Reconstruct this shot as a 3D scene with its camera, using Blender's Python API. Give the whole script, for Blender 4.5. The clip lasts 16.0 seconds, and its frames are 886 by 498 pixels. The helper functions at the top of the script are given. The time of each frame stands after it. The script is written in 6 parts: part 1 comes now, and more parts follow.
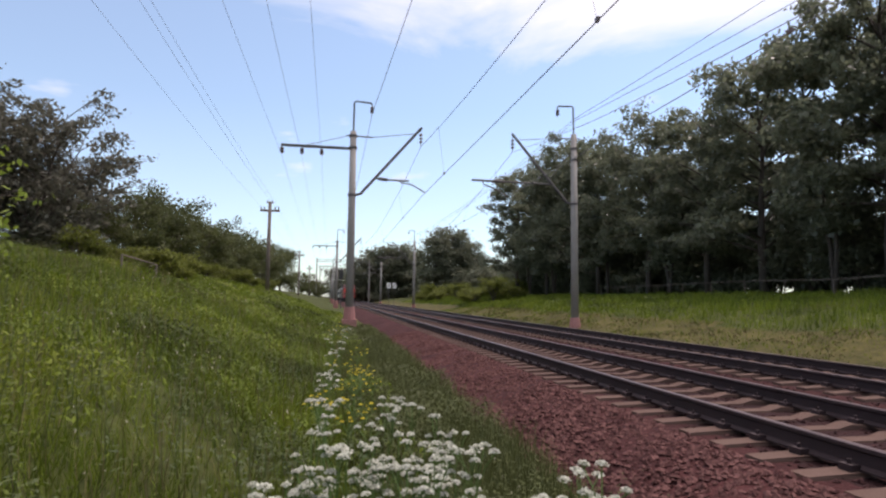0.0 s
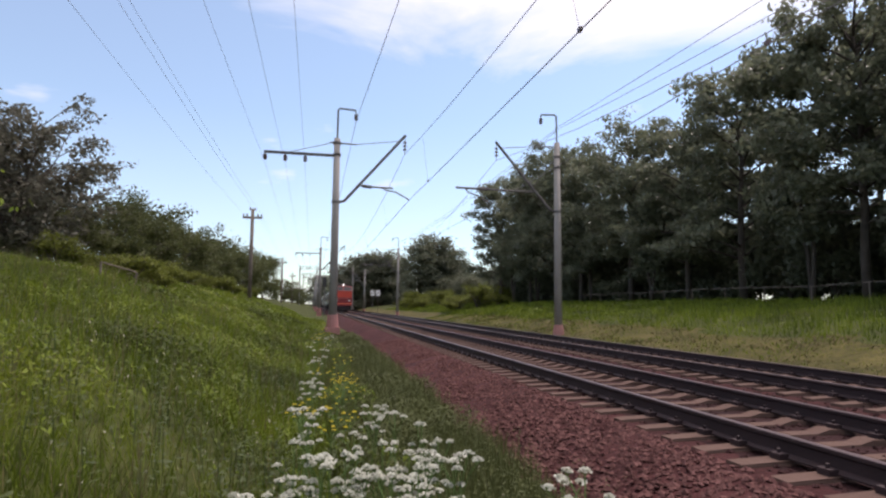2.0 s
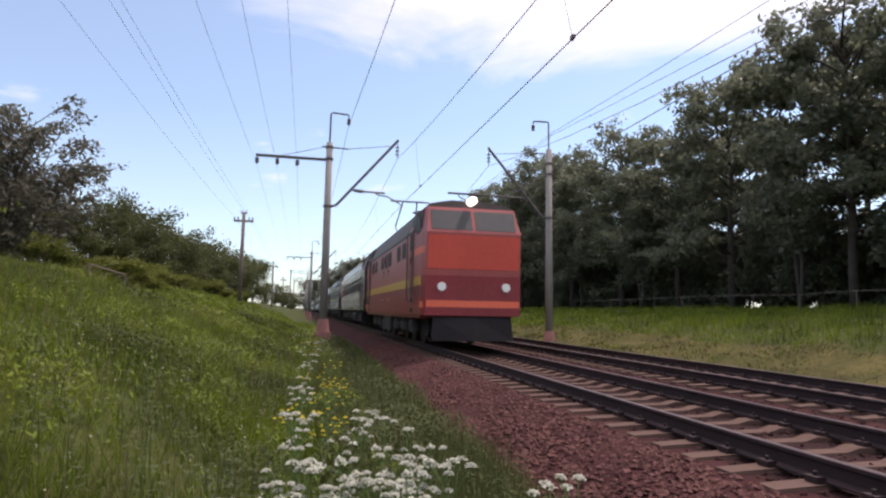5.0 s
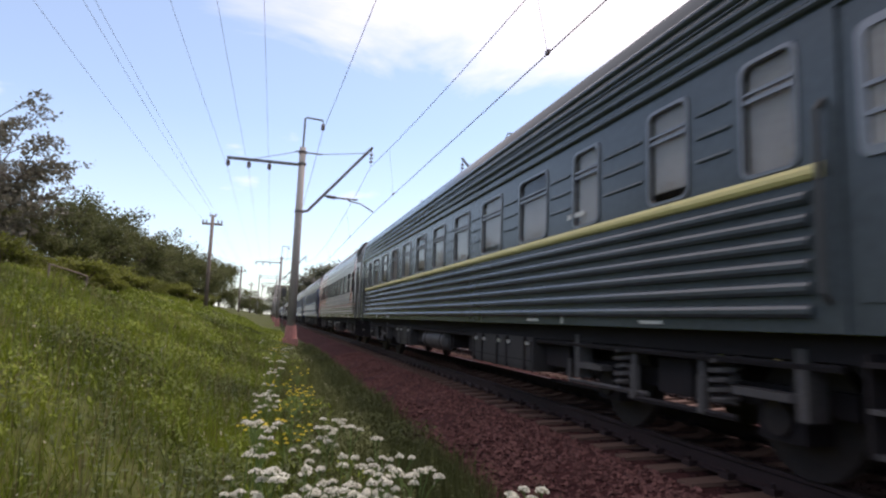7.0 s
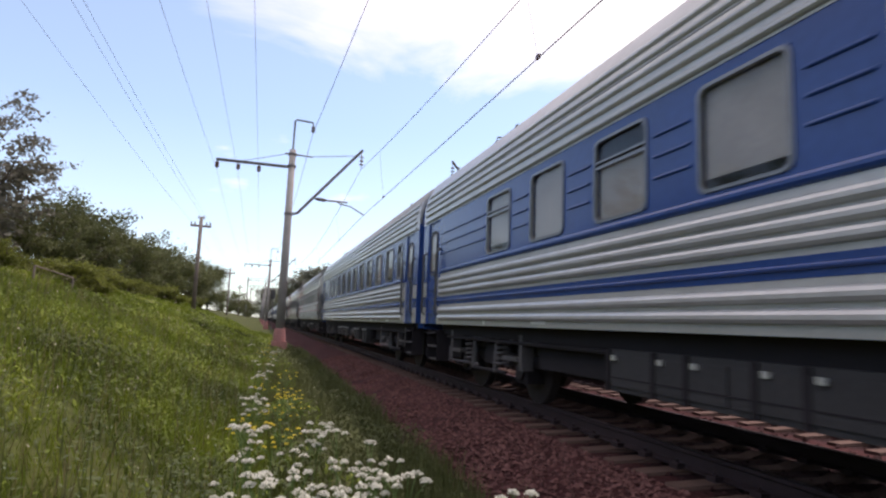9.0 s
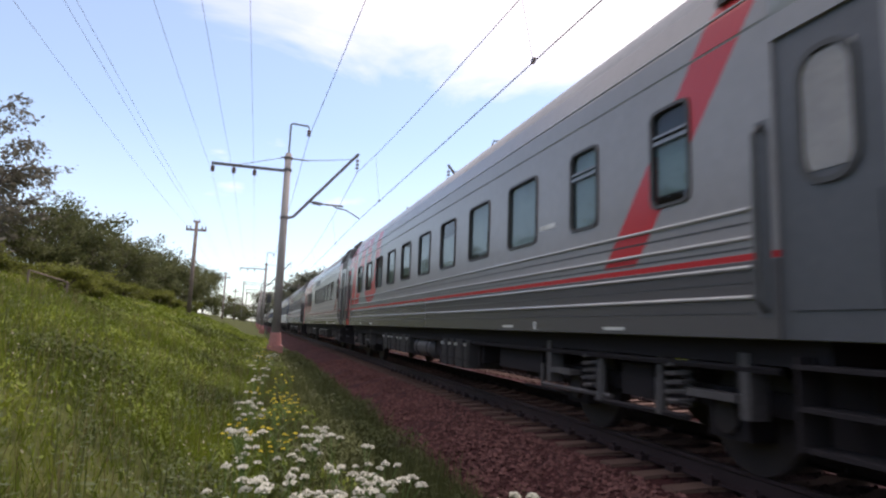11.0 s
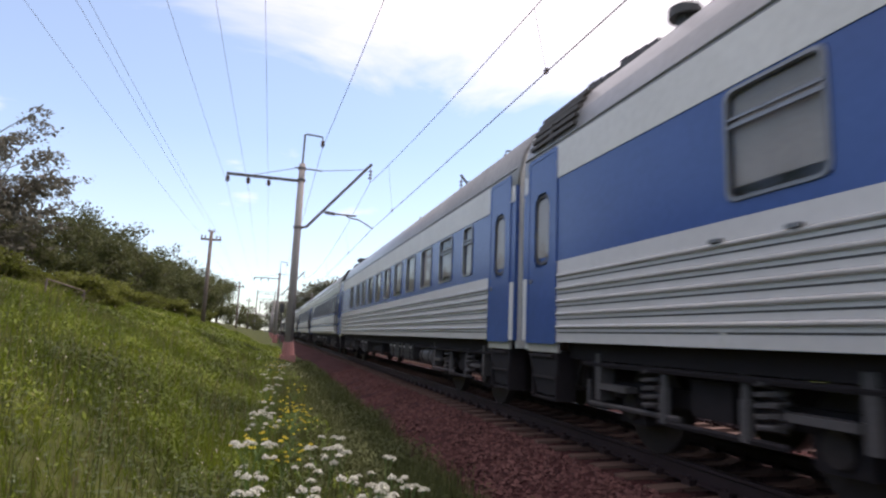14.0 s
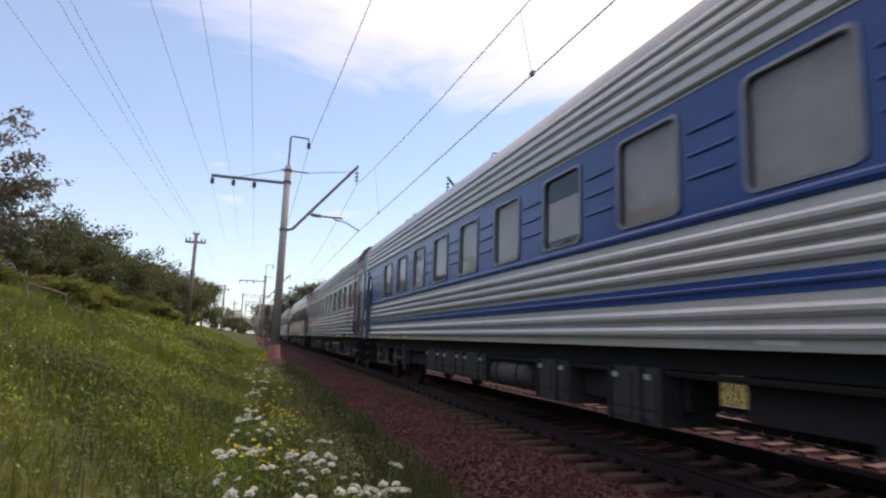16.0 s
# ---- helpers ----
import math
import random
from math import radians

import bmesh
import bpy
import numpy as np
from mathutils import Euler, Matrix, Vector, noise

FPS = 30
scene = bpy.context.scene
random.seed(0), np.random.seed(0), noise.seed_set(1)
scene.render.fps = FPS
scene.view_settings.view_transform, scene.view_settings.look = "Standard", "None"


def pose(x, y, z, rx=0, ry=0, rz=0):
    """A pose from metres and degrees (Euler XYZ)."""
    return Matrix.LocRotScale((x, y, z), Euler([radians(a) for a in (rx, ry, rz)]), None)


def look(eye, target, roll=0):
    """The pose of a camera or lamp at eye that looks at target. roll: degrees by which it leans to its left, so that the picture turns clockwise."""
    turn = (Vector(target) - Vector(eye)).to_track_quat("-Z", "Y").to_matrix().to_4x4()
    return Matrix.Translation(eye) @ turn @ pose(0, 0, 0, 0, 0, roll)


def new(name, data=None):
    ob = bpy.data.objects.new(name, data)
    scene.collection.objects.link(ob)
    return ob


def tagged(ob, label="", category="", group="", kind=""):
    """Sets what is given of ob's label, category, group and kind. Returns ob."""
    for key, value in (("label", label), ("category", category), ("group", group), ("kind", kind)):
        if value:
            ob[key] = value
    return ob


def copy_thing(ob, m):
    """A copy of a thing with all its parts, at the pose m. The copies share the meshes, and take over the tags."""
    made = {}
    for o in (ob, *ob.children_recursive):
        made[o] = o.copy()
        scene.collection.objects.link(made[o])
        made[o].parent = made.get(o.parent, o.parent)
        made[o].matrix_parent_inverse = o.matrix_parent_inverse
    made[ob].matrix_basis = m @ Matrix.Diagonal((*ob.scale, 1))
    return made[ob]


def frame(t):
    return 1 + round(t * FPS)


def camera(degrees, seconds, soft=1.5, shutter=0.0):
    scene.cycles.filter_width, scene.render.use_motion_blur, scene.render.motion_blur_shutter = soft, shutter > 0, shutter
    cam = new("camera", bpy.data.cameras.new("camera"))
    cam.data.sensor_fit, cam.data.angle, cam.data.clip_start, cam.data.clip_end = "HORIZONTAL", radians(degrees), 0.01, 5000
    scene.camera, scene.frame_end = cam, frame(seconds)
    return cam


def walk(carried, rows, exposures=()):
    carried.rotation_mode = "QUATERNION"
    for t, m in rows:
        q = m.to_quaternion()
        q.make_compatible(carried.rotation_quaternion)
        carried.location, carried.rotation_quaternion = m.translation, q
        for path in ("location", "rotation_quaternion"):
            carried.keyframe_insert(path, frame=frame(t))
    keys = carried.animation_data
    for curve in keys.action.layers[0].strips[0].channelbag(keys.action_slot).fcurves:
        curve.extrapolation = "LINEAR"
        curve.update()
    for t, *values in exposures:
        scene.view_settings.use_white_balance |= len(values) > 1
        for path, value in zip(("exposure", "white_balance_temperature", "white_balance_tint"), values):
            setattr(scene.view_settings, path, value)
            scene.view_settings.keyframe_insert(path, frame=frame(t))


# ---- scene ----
# Camera: hand-held beside a double-track main line. Y runs along the rails, X to the right, rail top at z = 0.
cam = camera(72.97, 16.0, soft=2.3, shutter=0.08)
EYE = (0.0, 0.0, 1.1)
TURNS = [  # seconds, tilt, lean, turn
    (0.0, 94.70, -0.60, -10.65), (0.5, 94.88, -0.72, -10.96), (1.0, 95.00, -0.69, -11.32), (1.5, 95.10, -0.63, -11.96),
    (2.0, 95.42, -0.50, -12.18), (2.5, 95.63, -0.53, -12.65), (3.0, 95.81, -0.48, -12.90), (3.5, 95.82, -0.58, -13.06),
    (5.8, 96.04, -1.25, -13.23), (6.0, 96.06, -1.25, -13.90), (6.5, 96.80, -2.02, -15.41), (7.0, 96.87, -2.10, -15.90),
    (7.5, 97.32, -2.64, -16.45), (8.0, 97.60, -2.33, -16.57), (8.5, 97.34, -2.58, -16.64), (9.0, 97.21, -2.23, -16.89),
    (11.5, 97.80, -2.04, -17.28), (12.0, 98.07, -1.87, -17.27), (12.5, 98.18, -1.38, -17.05), (13.0, 97.99, -1.19, -16.45),
    (13.5, 97.81, -1.80, -15.79), (14.0, 98.46, -2.33, -16.07), (14.5, 98.91, -1.73, -16.13), (15.0, 98.99, -1.83, -16.10),
    (15.5, 98.98, -2.08, -16.94), (16.0, 98.71, -2.00, -17.30)]
walk(cam, [(t, pose(*EYE, a, b, c)) for t, a, b, c in TURNS],
     exposures=[(0.0, -0.08, 6670, 27.5), (3.5, -0.06, 6670, 28.5), (6.5, 0.04, 6720, 31.0), (8.5, 0.14, 6720, 31.0), (13.5, 0.13, 6720, 31.0),
                (14.5, 0.0, 6720, 32.0), (15.0, -0.10, 6720, 32.0), (16.0, -0.10, 6720, 32.0)])

# ---- sky and sun ----
SUN_EL, SUN_AZ = 61.0, 62.0          # azimuth from the track's direction towards the right
world = bpy.data.worlds.new("sky")
scene.world = world
world.use_nodes = True
wt = world.node_tree
wt.nodes.clear()


def wn(kind, **kw):
    n = wt.nodes.new(kind)
    for k, v in kw.items():
        n.inputs[k].default_value = v
    return n


sky = wn("ShaderNodeTexSky")
sky.sky_type, sky.sun_disc = "NISHITA", False
sky.sun_elevation, sky.sun_rotation = radians(SUN_EL), radians(SUN_AZ)
sky.air_density, sky.dust_density, sky.ozone_density = 1.0, 0.7, 2.2
bg_sky = wn("ShaderNodeBackground", Strength=0.19)
bg_cloud = wn("ShaderNodeBackground", Color=(0.945, 1.0, 1.0, 1), Strength=1.22)
coord = wn("ShaderNodeTexCoord")
sep = wn("ShaderNodeSeparateXYZ")
# clouds lie on a flat layer: direction divided by its height
hgt = wn("ShaderNodeMath"); hgt.operation = "MAXIMUM"; hgt.inputs[1].default_value = 0.03
flat = wn("ShaderNodeVectorMath"); flat.operation = "DIVIDE"
comb = wn("ShaderNodeCombineXYZ")
cn = wn("ShaderNodeTexNoise", Scale=0.7, Detail=8.0, Roughness=0.58, Distortion=0.5)
ramp = wn("ShaderNodeMapRange"); ramp.inputs[1].default_value, ramp.inputs[2].default_value = 0.43, 0.56
haze = wn("ShaderNodeMapRange"); haze.inputs[1].default_value, haze.inputs[2].default_value = 0.30, 0.0
haze.inputs[3].default_value, haze.inputs[4].default_value = 0.15, 0.33
top = wn("ShaderNodeMath"); top.operation = "MAXIMUM"
mixw = wn("ShaderNodeMixShader")
outw = wn("ShaderNodeOutputWorld")
shift = wn("ShaderNodeVectorMath"); shift.operation = "ADD"; shift.inputs[1].default_value = (2.2, 0.4, 0.0)
L = wt.links.new
L(coord.outputs["Generated"], sep.inputs[0])
L(sep.outputs["Z"], hgt.inputs[0])
for i in range(3):
    L(hgt.outputs[0], comb.inputs[i])
L(coord.outputs["Generated"], flat.inputs[0])
L(comb.outputs[0], flat.inputs[1])
L(flat.outputs[0], shift.inputs[0])
L(shift.outputs[0], cn.inputs["Vector"])
L(sep.outputs["Z"], haze.inputs[0])
# a broad bank of cloud hangs high and towards the sun
bank = wn("ShaderNodeMath"); bank.operation = "MULTIPLY_ADD"; bank.inputs[1].default_value = 0.14
L(sep.outputs["X"], bank.inputs[0])
L(sep.outputs["Z"], bank.inputs[2])
thin = wn("ShaderNodeMath"); thin.operation = "MULTIPLY_ADD"; thin.inputs[1].default_value, thin.inputs[2].default_value = 0.46, -0.18
L(cn.outputs[0], thin.inputs[0])
both = wn("ShaderNodeMath"); both.operation = "ADD"
L(bank.outputs[0], both.inputs[0])
L(thin.outputs[0], both.inputs[1])
L(both.outputs[0], ramp.inputs[0])
L(ramp.outputs[0], top.inputs[0])
# small fair-weather puffs low over the horizon
stretch = wn("ShaderNodeVectorMath"); stretch.operation = "MULTIPLY"; stretch.inputs[1].default_value = (5.0, 5.0, 17.0)
puff = wn("ShaderNodeTexNoise", Scale=1.0, Detail=5.0, Roughness=0.5)
pr = wn("ShaderNodeMapRange"); pr.inputs[1].default_value, pr.inputs[2].default_value = 0.61, 0.80
pb = wn("ShaderNodeMapRange"); pb.inputs[1].default_value, pb.inputs[2].default_value = 0.36, 0.26
pm = wn("ShaderNodeMath"); pm.operation = "MULTIPLY"
low = wn("ShaderNodeMath"); low.operation = "MAXIMUM"
L(coord.outputs["Generated"], stretch.inputs[0])
L(stretch.outputs[0], puff.inputs["Vector"])
L(puff.outputs[0], pr.inputs[0])
L(sep.outputs["Z"], pb.inputs[0])
L(pr.outputs[0], pm.inputs[0])
L(pb.outputs[0], pm.inputs[1])
L(haze.outputs[0], low.inputs[0])
L(pm.outputs[0], low.inputs[1])
L(low.outputs[0], top.inputs[1])
cast = wn("ShaderNodeMix"); cast.data_type, cast.blend_type = "RGBA", "MULTIPLY"
cast.inputs[0].default_value, cast.inputs[7].default_value = 1.0, (0.87, 1.10, 1.04, 1)
L(sky.outputs[0], cast.inputs[6])
L(cast.outputs[2], bg_sky.inputs["Color"])
L(top.outputs[0], mixw.inputs[0])
L(bg_sky.outputs[0], mixw.inputs[1])
L(bg_cloud.outputs[0], mixw.inputs[2])
L(mixw.outputs[0], outw.inputs[0])

sun = new("sun", bpy.data.lights.new("sun", "SUN"))
sun.data.energy, sun.data.angle, sun.data.color = 3.6, radians(0.6), (1.0, 0.95, 0.87)
el, az = radians(SUN_EL), radians(SUN_AZ)
SUN_DIR = Vector((math.sin(az) * math.cos(el), math.cos(az) * math.cos(el), math.sin(el)))
sun.matrix_world = look(SUN_DIR * 100, (0, 0, 0))


# ---- materials ----
def mat(name, col, rough=0.7, metal=0.0, var=0.25, scale=3.0, fine=40.0, bump=0.0, col2=None, spec=0.5, island=0.0, trans=0.0):
    """Principled surface with variation at two scales, in metres of the object's own space."""
    m = bpy.data.materials.new(name)
    m.use_nodes = True
    nt = m.node_tree
    b = nt.nodes["Principled BSDF"]
    b.inputs["Roughness"].default_value, b.inputs["Metallic"].default_value = rough, metal
    b.inputs["Specular IOR Level"].default_value = spec
    tc = nt.nodes.new("ShaderNodeTexCoord")
    n1, n2 = nt.nodes.new("ShaderNodeTexNoise"), nt.nodes.new("ShaderNodeTexNoise")
    n1.inputs["Scale"].default_value, n2.inputs["Scale"].default_value = scale, fine
    n1.inputs["Detail"].default_value, n2.inputs["Detail"].default_value = 5, 4
    nt.links.new(tc.outputs["Object"], n1.inputs["Vector"])
    nt.links.new(tc.outputs["Object"], n2.inputs["Vector"])
    add = nt.nodes.new("ShaderNodeMath"); add.operation = "ADD"
    nt.links.new(n1.outputs[0], add.inputs[0])
    nt.links.new(n2.outputs[0], add.inputs[1])
    last = add
    if island:
        geo = nt.nodes.new("ShaderNodeNewGeometry")
        info = nt.nodes.new("ShaderNodeObjectInfo")
        ml = nt.nodes.new("ShaderNodeMath"); ml.operation = "MULTIPLY_ADD"; ml.inputs[1].default_value = island
        nt.links.new(geo.outputs["Random Per Island"], ml.inputs[0])
        nt.links.new(add.outputs[0], ml.inputs[2])
        m2 = nt.nodes.new("ShaderNodeMath"); m2.operation = "MULTIPLY_ADD"; m2.inputs[1].default_value = island * 0.6
        nt.links.new(info.outputs["Random"], m2.inputs[0])
        nt.links.new(ml.outputs[0], m2.inputs[2])
        last = m2
    r = nt.nodes.new("ShaderNodeMapRange")
    r.inputs[1].default_value, r.inputs[2].default_value = 0.6, 1.4 + island * 1.6
    nt.links.new(last.outputs[0], r.inputs[0])
    mx = nt.nodes.new("ShaderNodeMix"); mx.data_type = "RGBA"
    dark = tuple(c * (1 - var) for c in col)
    light = col2 if col2 else tuple(min(1, c * (1 + var)) for c in col)
    mx.inputs[6].default_value, mx.inputs[7].default_value = (*dark, 1), (*light, 1)
    nt.links.new(r.outputs[0], mx.inputs[0])
    nt.links.new(mx.outputs[2], b.inputs["Base Color"])
    if bump:
        bp = nt.nodes.new("ShaderNodeBump")
        bp.inputs["Strength"].default_value, bp.inputs["Distance"].default_value = 1.0, bump
        nt.links.new(n2.outputs[0], bp.inputs["Height"])
        nt.links.new(bp.outputs[0], b.inputs["Normal"])
    if trans:                                  # thin leaves let light through
        out = nt.nodes["Material Output"]
        tl = nt.nodes.new("ShaderNodeBsdfTranslucent")
        nt.links.new(mx.outputs[2], tl.inputs["Color"])
        ms = nt.nodes.new("ShaderNodeMixShader"); ms.inputs[0].default_value = trans
        nt.links.new(b.outputs[0], ms.inputs[1])
        nt.links.new(tl.outputs[0], ms.inputs[2])
        nt.links.new(ms.outputs[0], out.inputs[0])
    return m


def sward(name, shift):
    """Living grass: patches of dark, mid and fresh green with some straw, blade by blade."""
    m = bpy.data.materials.new(name)
    m.use_nodes = True
    nt = m.node_tree
    b = nt.nodes["Principled BSDF"]
    b.inputs["Roughness"].default_value, b.inputs["Specular IOR Level"].default_value = 0.6, 0.2
    tc, geo = nt.nodes.new("ShaderNodeTexCoord"), nt.nodes.new("ShaderNodeNewGeometry")
    total = None
    for scale, weight in ((0.50, 1.70), (2.6, 0.60)):
        nz, ml = nt.nodes.new("ShaderNodeTexNoise"), nt.nodes.new("ShaderNodeMath")
        nz.inputs["Scale"].default_value, nz.inputs["Detail"].default_value = scale, 3
        nt.links.new(tc.outputs["Object"], nz.inputs["Vector"])
        ml.operation, ml.inputs[1].default_value = "MULTIPLY_ADD", weight
        nt.links.new(nz.outputs[0], ml.inputs[0])
        if total is None:
            ml.inputs[2].default_value = shift - 0.82
        else:
            nt.links.new(total, ml.inputs[2])
        total = ml.outputs[0]
    rnd = nt.nodes.new("ShaderNodeMath")
    rnd.operation, rnd.inputs[1].default_value = "MULTIPLY_ADD", 0.34
    nt.links.new(geo.outputs["Random Per Island"], rnd.inputs[0])
    nt.links.new(total, rnd.inputs[2])
    cr = nt.nodes.new("ShaderNodeValToRGB")
    stops = ((0.08, (0.045, 0.060, 0.014)), (0.36, (0.085, 0.120, 0.013)), (0.60, (0.150, 0.205, 0.018)), (0.86, (0.175, 0.205, 0.026)), (1.0, (0.20, 0.185, 0.070)))
    for i, (p, c) in enumerate(stops):
        e = cr.color_ramp.elements[i] if i < 2 else cr.color_ramp.elements.new(p)
        e.position, e.color = p, (*c, 1)
    nt.links.new(rnd.outputs[0], cr.inputs[0])
    nt.links.new(cr.outputs[0], b.inputs["Base Color"])
    tl, ms = nt.nodes.new("ShaderNodeBsdfTranslucent"), nt.nodes.new("ShaderNodeMixShader")
    ms.inputs[0].default_value = 0.35
    nt.links.new(cr.outputs[0], tl.inputs["Color"])
    nt.links.new(b.outputs[0], ms.inputs[1])
    nt.links.new(tl.outputs[0], ms.inputs[2])
    nt.links.new(ms.outputs[0], nt.nodes["Material Output"].inputs[0])
    return m


def glass(name, tint, ior=1.55):
    """A thin pane: clear through, mirror-like at a slant."""
    m = bpy.data.materials.new(name)
    m.use_nodes = True
    nt = m.node_tree
    nt.nodes.clear()
    o, mx = nt.nodes.new("ShaderNodeOutputMaterial"), nt.nodes.new("ShaderNodeMixShader")
    fr, tr, gl = nt.nodes.new("ShaderNodeFresnel"), nt.nodes.new("ShaderNodeBsdfTransparent"), nt.nodes.new("ShaderNodeBsdfGlossy")
    fr.inputs[0].default_value = ior
    tr.inputs[0].default_value = (*tint, 1)
    gl.inputs["Roughness"].default_value = 0.03
    nt.links.new(fr.outputs[0], mx.inputs[0])
    nt.links.new(tr.outputs[0], mx.inputs[1])
    nt.links.new(gl.outputs[0], mx.inputs[2])
    nt.links.new(mx.outputs[0], o.inputs[0])
    return m


HALF = 11.05                         # half the length of a coach body


def livery(name, upper, lower, red, front):
    """Painted coach side: grey above, dark below, with red sweeps near the ends (object space: y along, z up)."""
    m = mat(name, upper, 0.24, 0.0, 0.07, 0.7, 9.0)
    nt = m.node_tree
    b = nt.nodes["Principled BSDF"]
    src = b.inputs["Base Color"].links[0].from_socket
    tc = nt.nodes.new("ShaderNodeTexCoord")
    sp = nt.nodes.new("ShaderNodeSeparateXYZ")
    nt.links.new(tc.outputs["Object"], sp.inputs[0])

    def op(kind, a, c, d=None):
        n = nt.nodes.new("ShaderNodeMath"); n.operation = kind
        for i, v in enumerate((a, c, d)):
            if v is None:
                continue
            if isinstance(v, (int, float)):
                n.inputs[i].default_value = v
            else:
                nt.links.new(v, n.inputs[i])
        return n.outputs[0]

    def between(v, lo, hi):
        return op("MULTIPLY", op("GREATER_THAN", v, lo), op("LESS_THAN", v, hi))

    y, z = sp.outputs["Y"], sp.outputs["Z"]
    lowm = op("LESS_THAN", z, 1.66)
    e = op("SUBTRACT", HALF, y)                                            # metres from the rear end
    s = op("SUBTRACT", e, op("MULTIPLY", op("SUBTRACT", z, 2.0), 0.68))    # the same, slanted
    k = op("SUBTRACT", e, op("MULTIPLY", op("SUBTRACT", z, 2.0), 0.30))
    f = op("ADD", op("ADD", HALF, y), op("MULTIPLY", z, 0.80))
    high = op("GREATER_THAN", z, 1.74)
    # a ring open to the top near the rear end
    ey = op("ABSOLUTE", op("DIVIDE", op("SUBTRACT", op("SUBTRACT", op("SUBTRACT", HALF, y), 5.53), op("MULTIPLY", op("SUBTRACT", z, 2.6), 0.25)), 1.07), 0.0)
    ez = op("ABSOLUTE", op("DIVIDE", op("MINIMUM", op("SUBTRACT", z, 2.75), 0.0), 0.9), 0.0)
    rr = op("ADD", op("POWER", ey, 2.6), op("POWER", ez, 2.6))
    ring = between(rr, 0.06, 1.0)
    p = op("MAXIMUM", op("MAXIMUM", between(k, 1.45, 2.30), between(s, 2.46, 3.30)), op("MULTIPLY", between(e, 0.8, 2.6), op("GREATER_THAN", z, 3.28)))
    p = op("MULTIPLY", p, op("GREATER_THAN", z, 1.86))
    p = op("MAXIMUM", p, ring)
    p = op("MULTIPLY", p, high)
    if front:
        p = op("MAXIMUM", p, op("MULTIPLY", between(f, 4.20, 4.74), high))
    p = op("MAXIMUM", p, between(z, 1.665, 1.715))
    mx1 = nt.nodes.new("ShaderNodeMix"); mx1.data_type = "RGBA"
    mx2 = nt.nodes.new("ShaderNodeMix"); mx2.data_type = "RGBA"
    nt.links.new(lowm, mx1.inputs[0]); nt.links.new(src, mx1.inputs[6]); mx1.inputs[7].default_value = (*lower, 1)
    nt.links.new(p, mx2.inputs[0]); nt.links.new(mx1.outputs[2], mx2.inputs[6]); mx2.inputs[7].default_value = (*red, 1)
    nt.links.new(mx2.outputs[2], b.inputs["Base Color"])
    return m


M = {}
M["concrete"] = mat("pole_concrete", (0.25, 0.235, 0.22), 0.85, 0, 0.22, 1.2, 30, 0.004)
M["sleeper"] = mat("sleeper_concrete", (0.105, 0.066, 0.053), 0.9, 0, 0.3, 2, 40, 0.006, island=0.5, spec=0.12)
M["found"] = mat("foundation_paint", (0.36, 0.17, 0.155), 0.85, 0, 0.3, 3, 30, 0.004)
M["rail"] = mat("rail_rust", (0.036, 0.021, 0.023), 0.65, 0.3, 0.35, 2, 50, 0.002)
M["railtop"] = mat("rail_worn", (0.13, 0.10, 0.105), 0.42, 0.9, 0.2, 1, 30)
M["ballast"] = mat("ballast_stone", (0.038, 0.0122, 0.0125), 0.95, 0, 0.55, 1.1, 22, 0.03, col2=(0.080, 0.028, 0.027), spec=0.12)
# darker stone for the strips along each track
M["ballast_dark"] = mat("dark_ballast", (0.019, 0.0072, 0.0080), 0.9, 0, 0.5, 1.1, 22, 0.03, col2=(0.040, 0.015, 0.015), spec=0.12)
M["stone_dark"] = mat("dark_stone", (0.027, 0.011, 0.012), 0.9, 0, 0.5, 1.0, 30, 0.003, col2=(0.075, 0.034, 0.032), island=1.0, spec=0.12)
M["stone"] = mat("loose_stone", (0.030, 0.0100, 0.0100), 0.95, 0, 0.5, 1.0, 30, 0.003, col2=(0.205, 0.098, 0.088), island=1.0, spec=0.12)
M["soil"] = mat("bank_soil", (0.030, 0.042, 0.012), 0.95, 0, 0.4, 0.5, 9, 0.02, col2=(0.075, 0.085, 0.022), spec=0.12)
M["mown"] = mat("mown_grass", (0.040, 0.044, 0.012), 0.95, 0, 0.45, 0.8, 5, 0.05, col2=(0.125, 0.105, 0.036), spec=0.12)
M["blade"] = sward("grass_blade", 0.0)
M["dry"] = mat("dry_stalk", (0.13, 0.105, 0.045), 0.7, 0, 0.3, 1, 6, col2=(0.23, 0.195, 0.09), spec=0.2, island=0.5)
M["leaf_dark"] = mat("leaf_wood", (0.120, 0.143, 0.094), 0.45, 0, 0.35, 0.3, 2, col2=(0.225, 0.245, 0.155), spec=0.7, island=0.6, trans=0.6)
M["leaf_light"] = mat("leaf_bush", (0.060, 0.078, 0.026), 0.6, 0, 0.35, 0.4, 2, col2=(0.135, 0.152, 0.052), spec=0.3, island=0.6, trans=0.4)
M["leaf_grey"] = mat("leaf_willow", (0.080, 0.078, 0.056), 0.5, 0, 0.35, 0.4, 2, col2=(0.185, 0.182, 0.135), spec=0.4, island=0.6, trans=0.4)
M["bark"] = mat("bark", (0.07, 0.055, 0.045), 0.95, 0, 0.4, 3, 25, 0.015)
M["timber"] = mat("grey_timber", (0.16, 0.13, 0.11), 0.9, 0, 0.3, 3, 30, 0.004)
M["steel"] = mat("weathered_steel", (0.115, 0.105, 0.105), 0.7, 0.3, 0.25, 4, 40)
M["wire"] = mat("copper_wire", (0.16, 0.155, 0.16), 0.5, 0.6, 0.2, 3, 20)
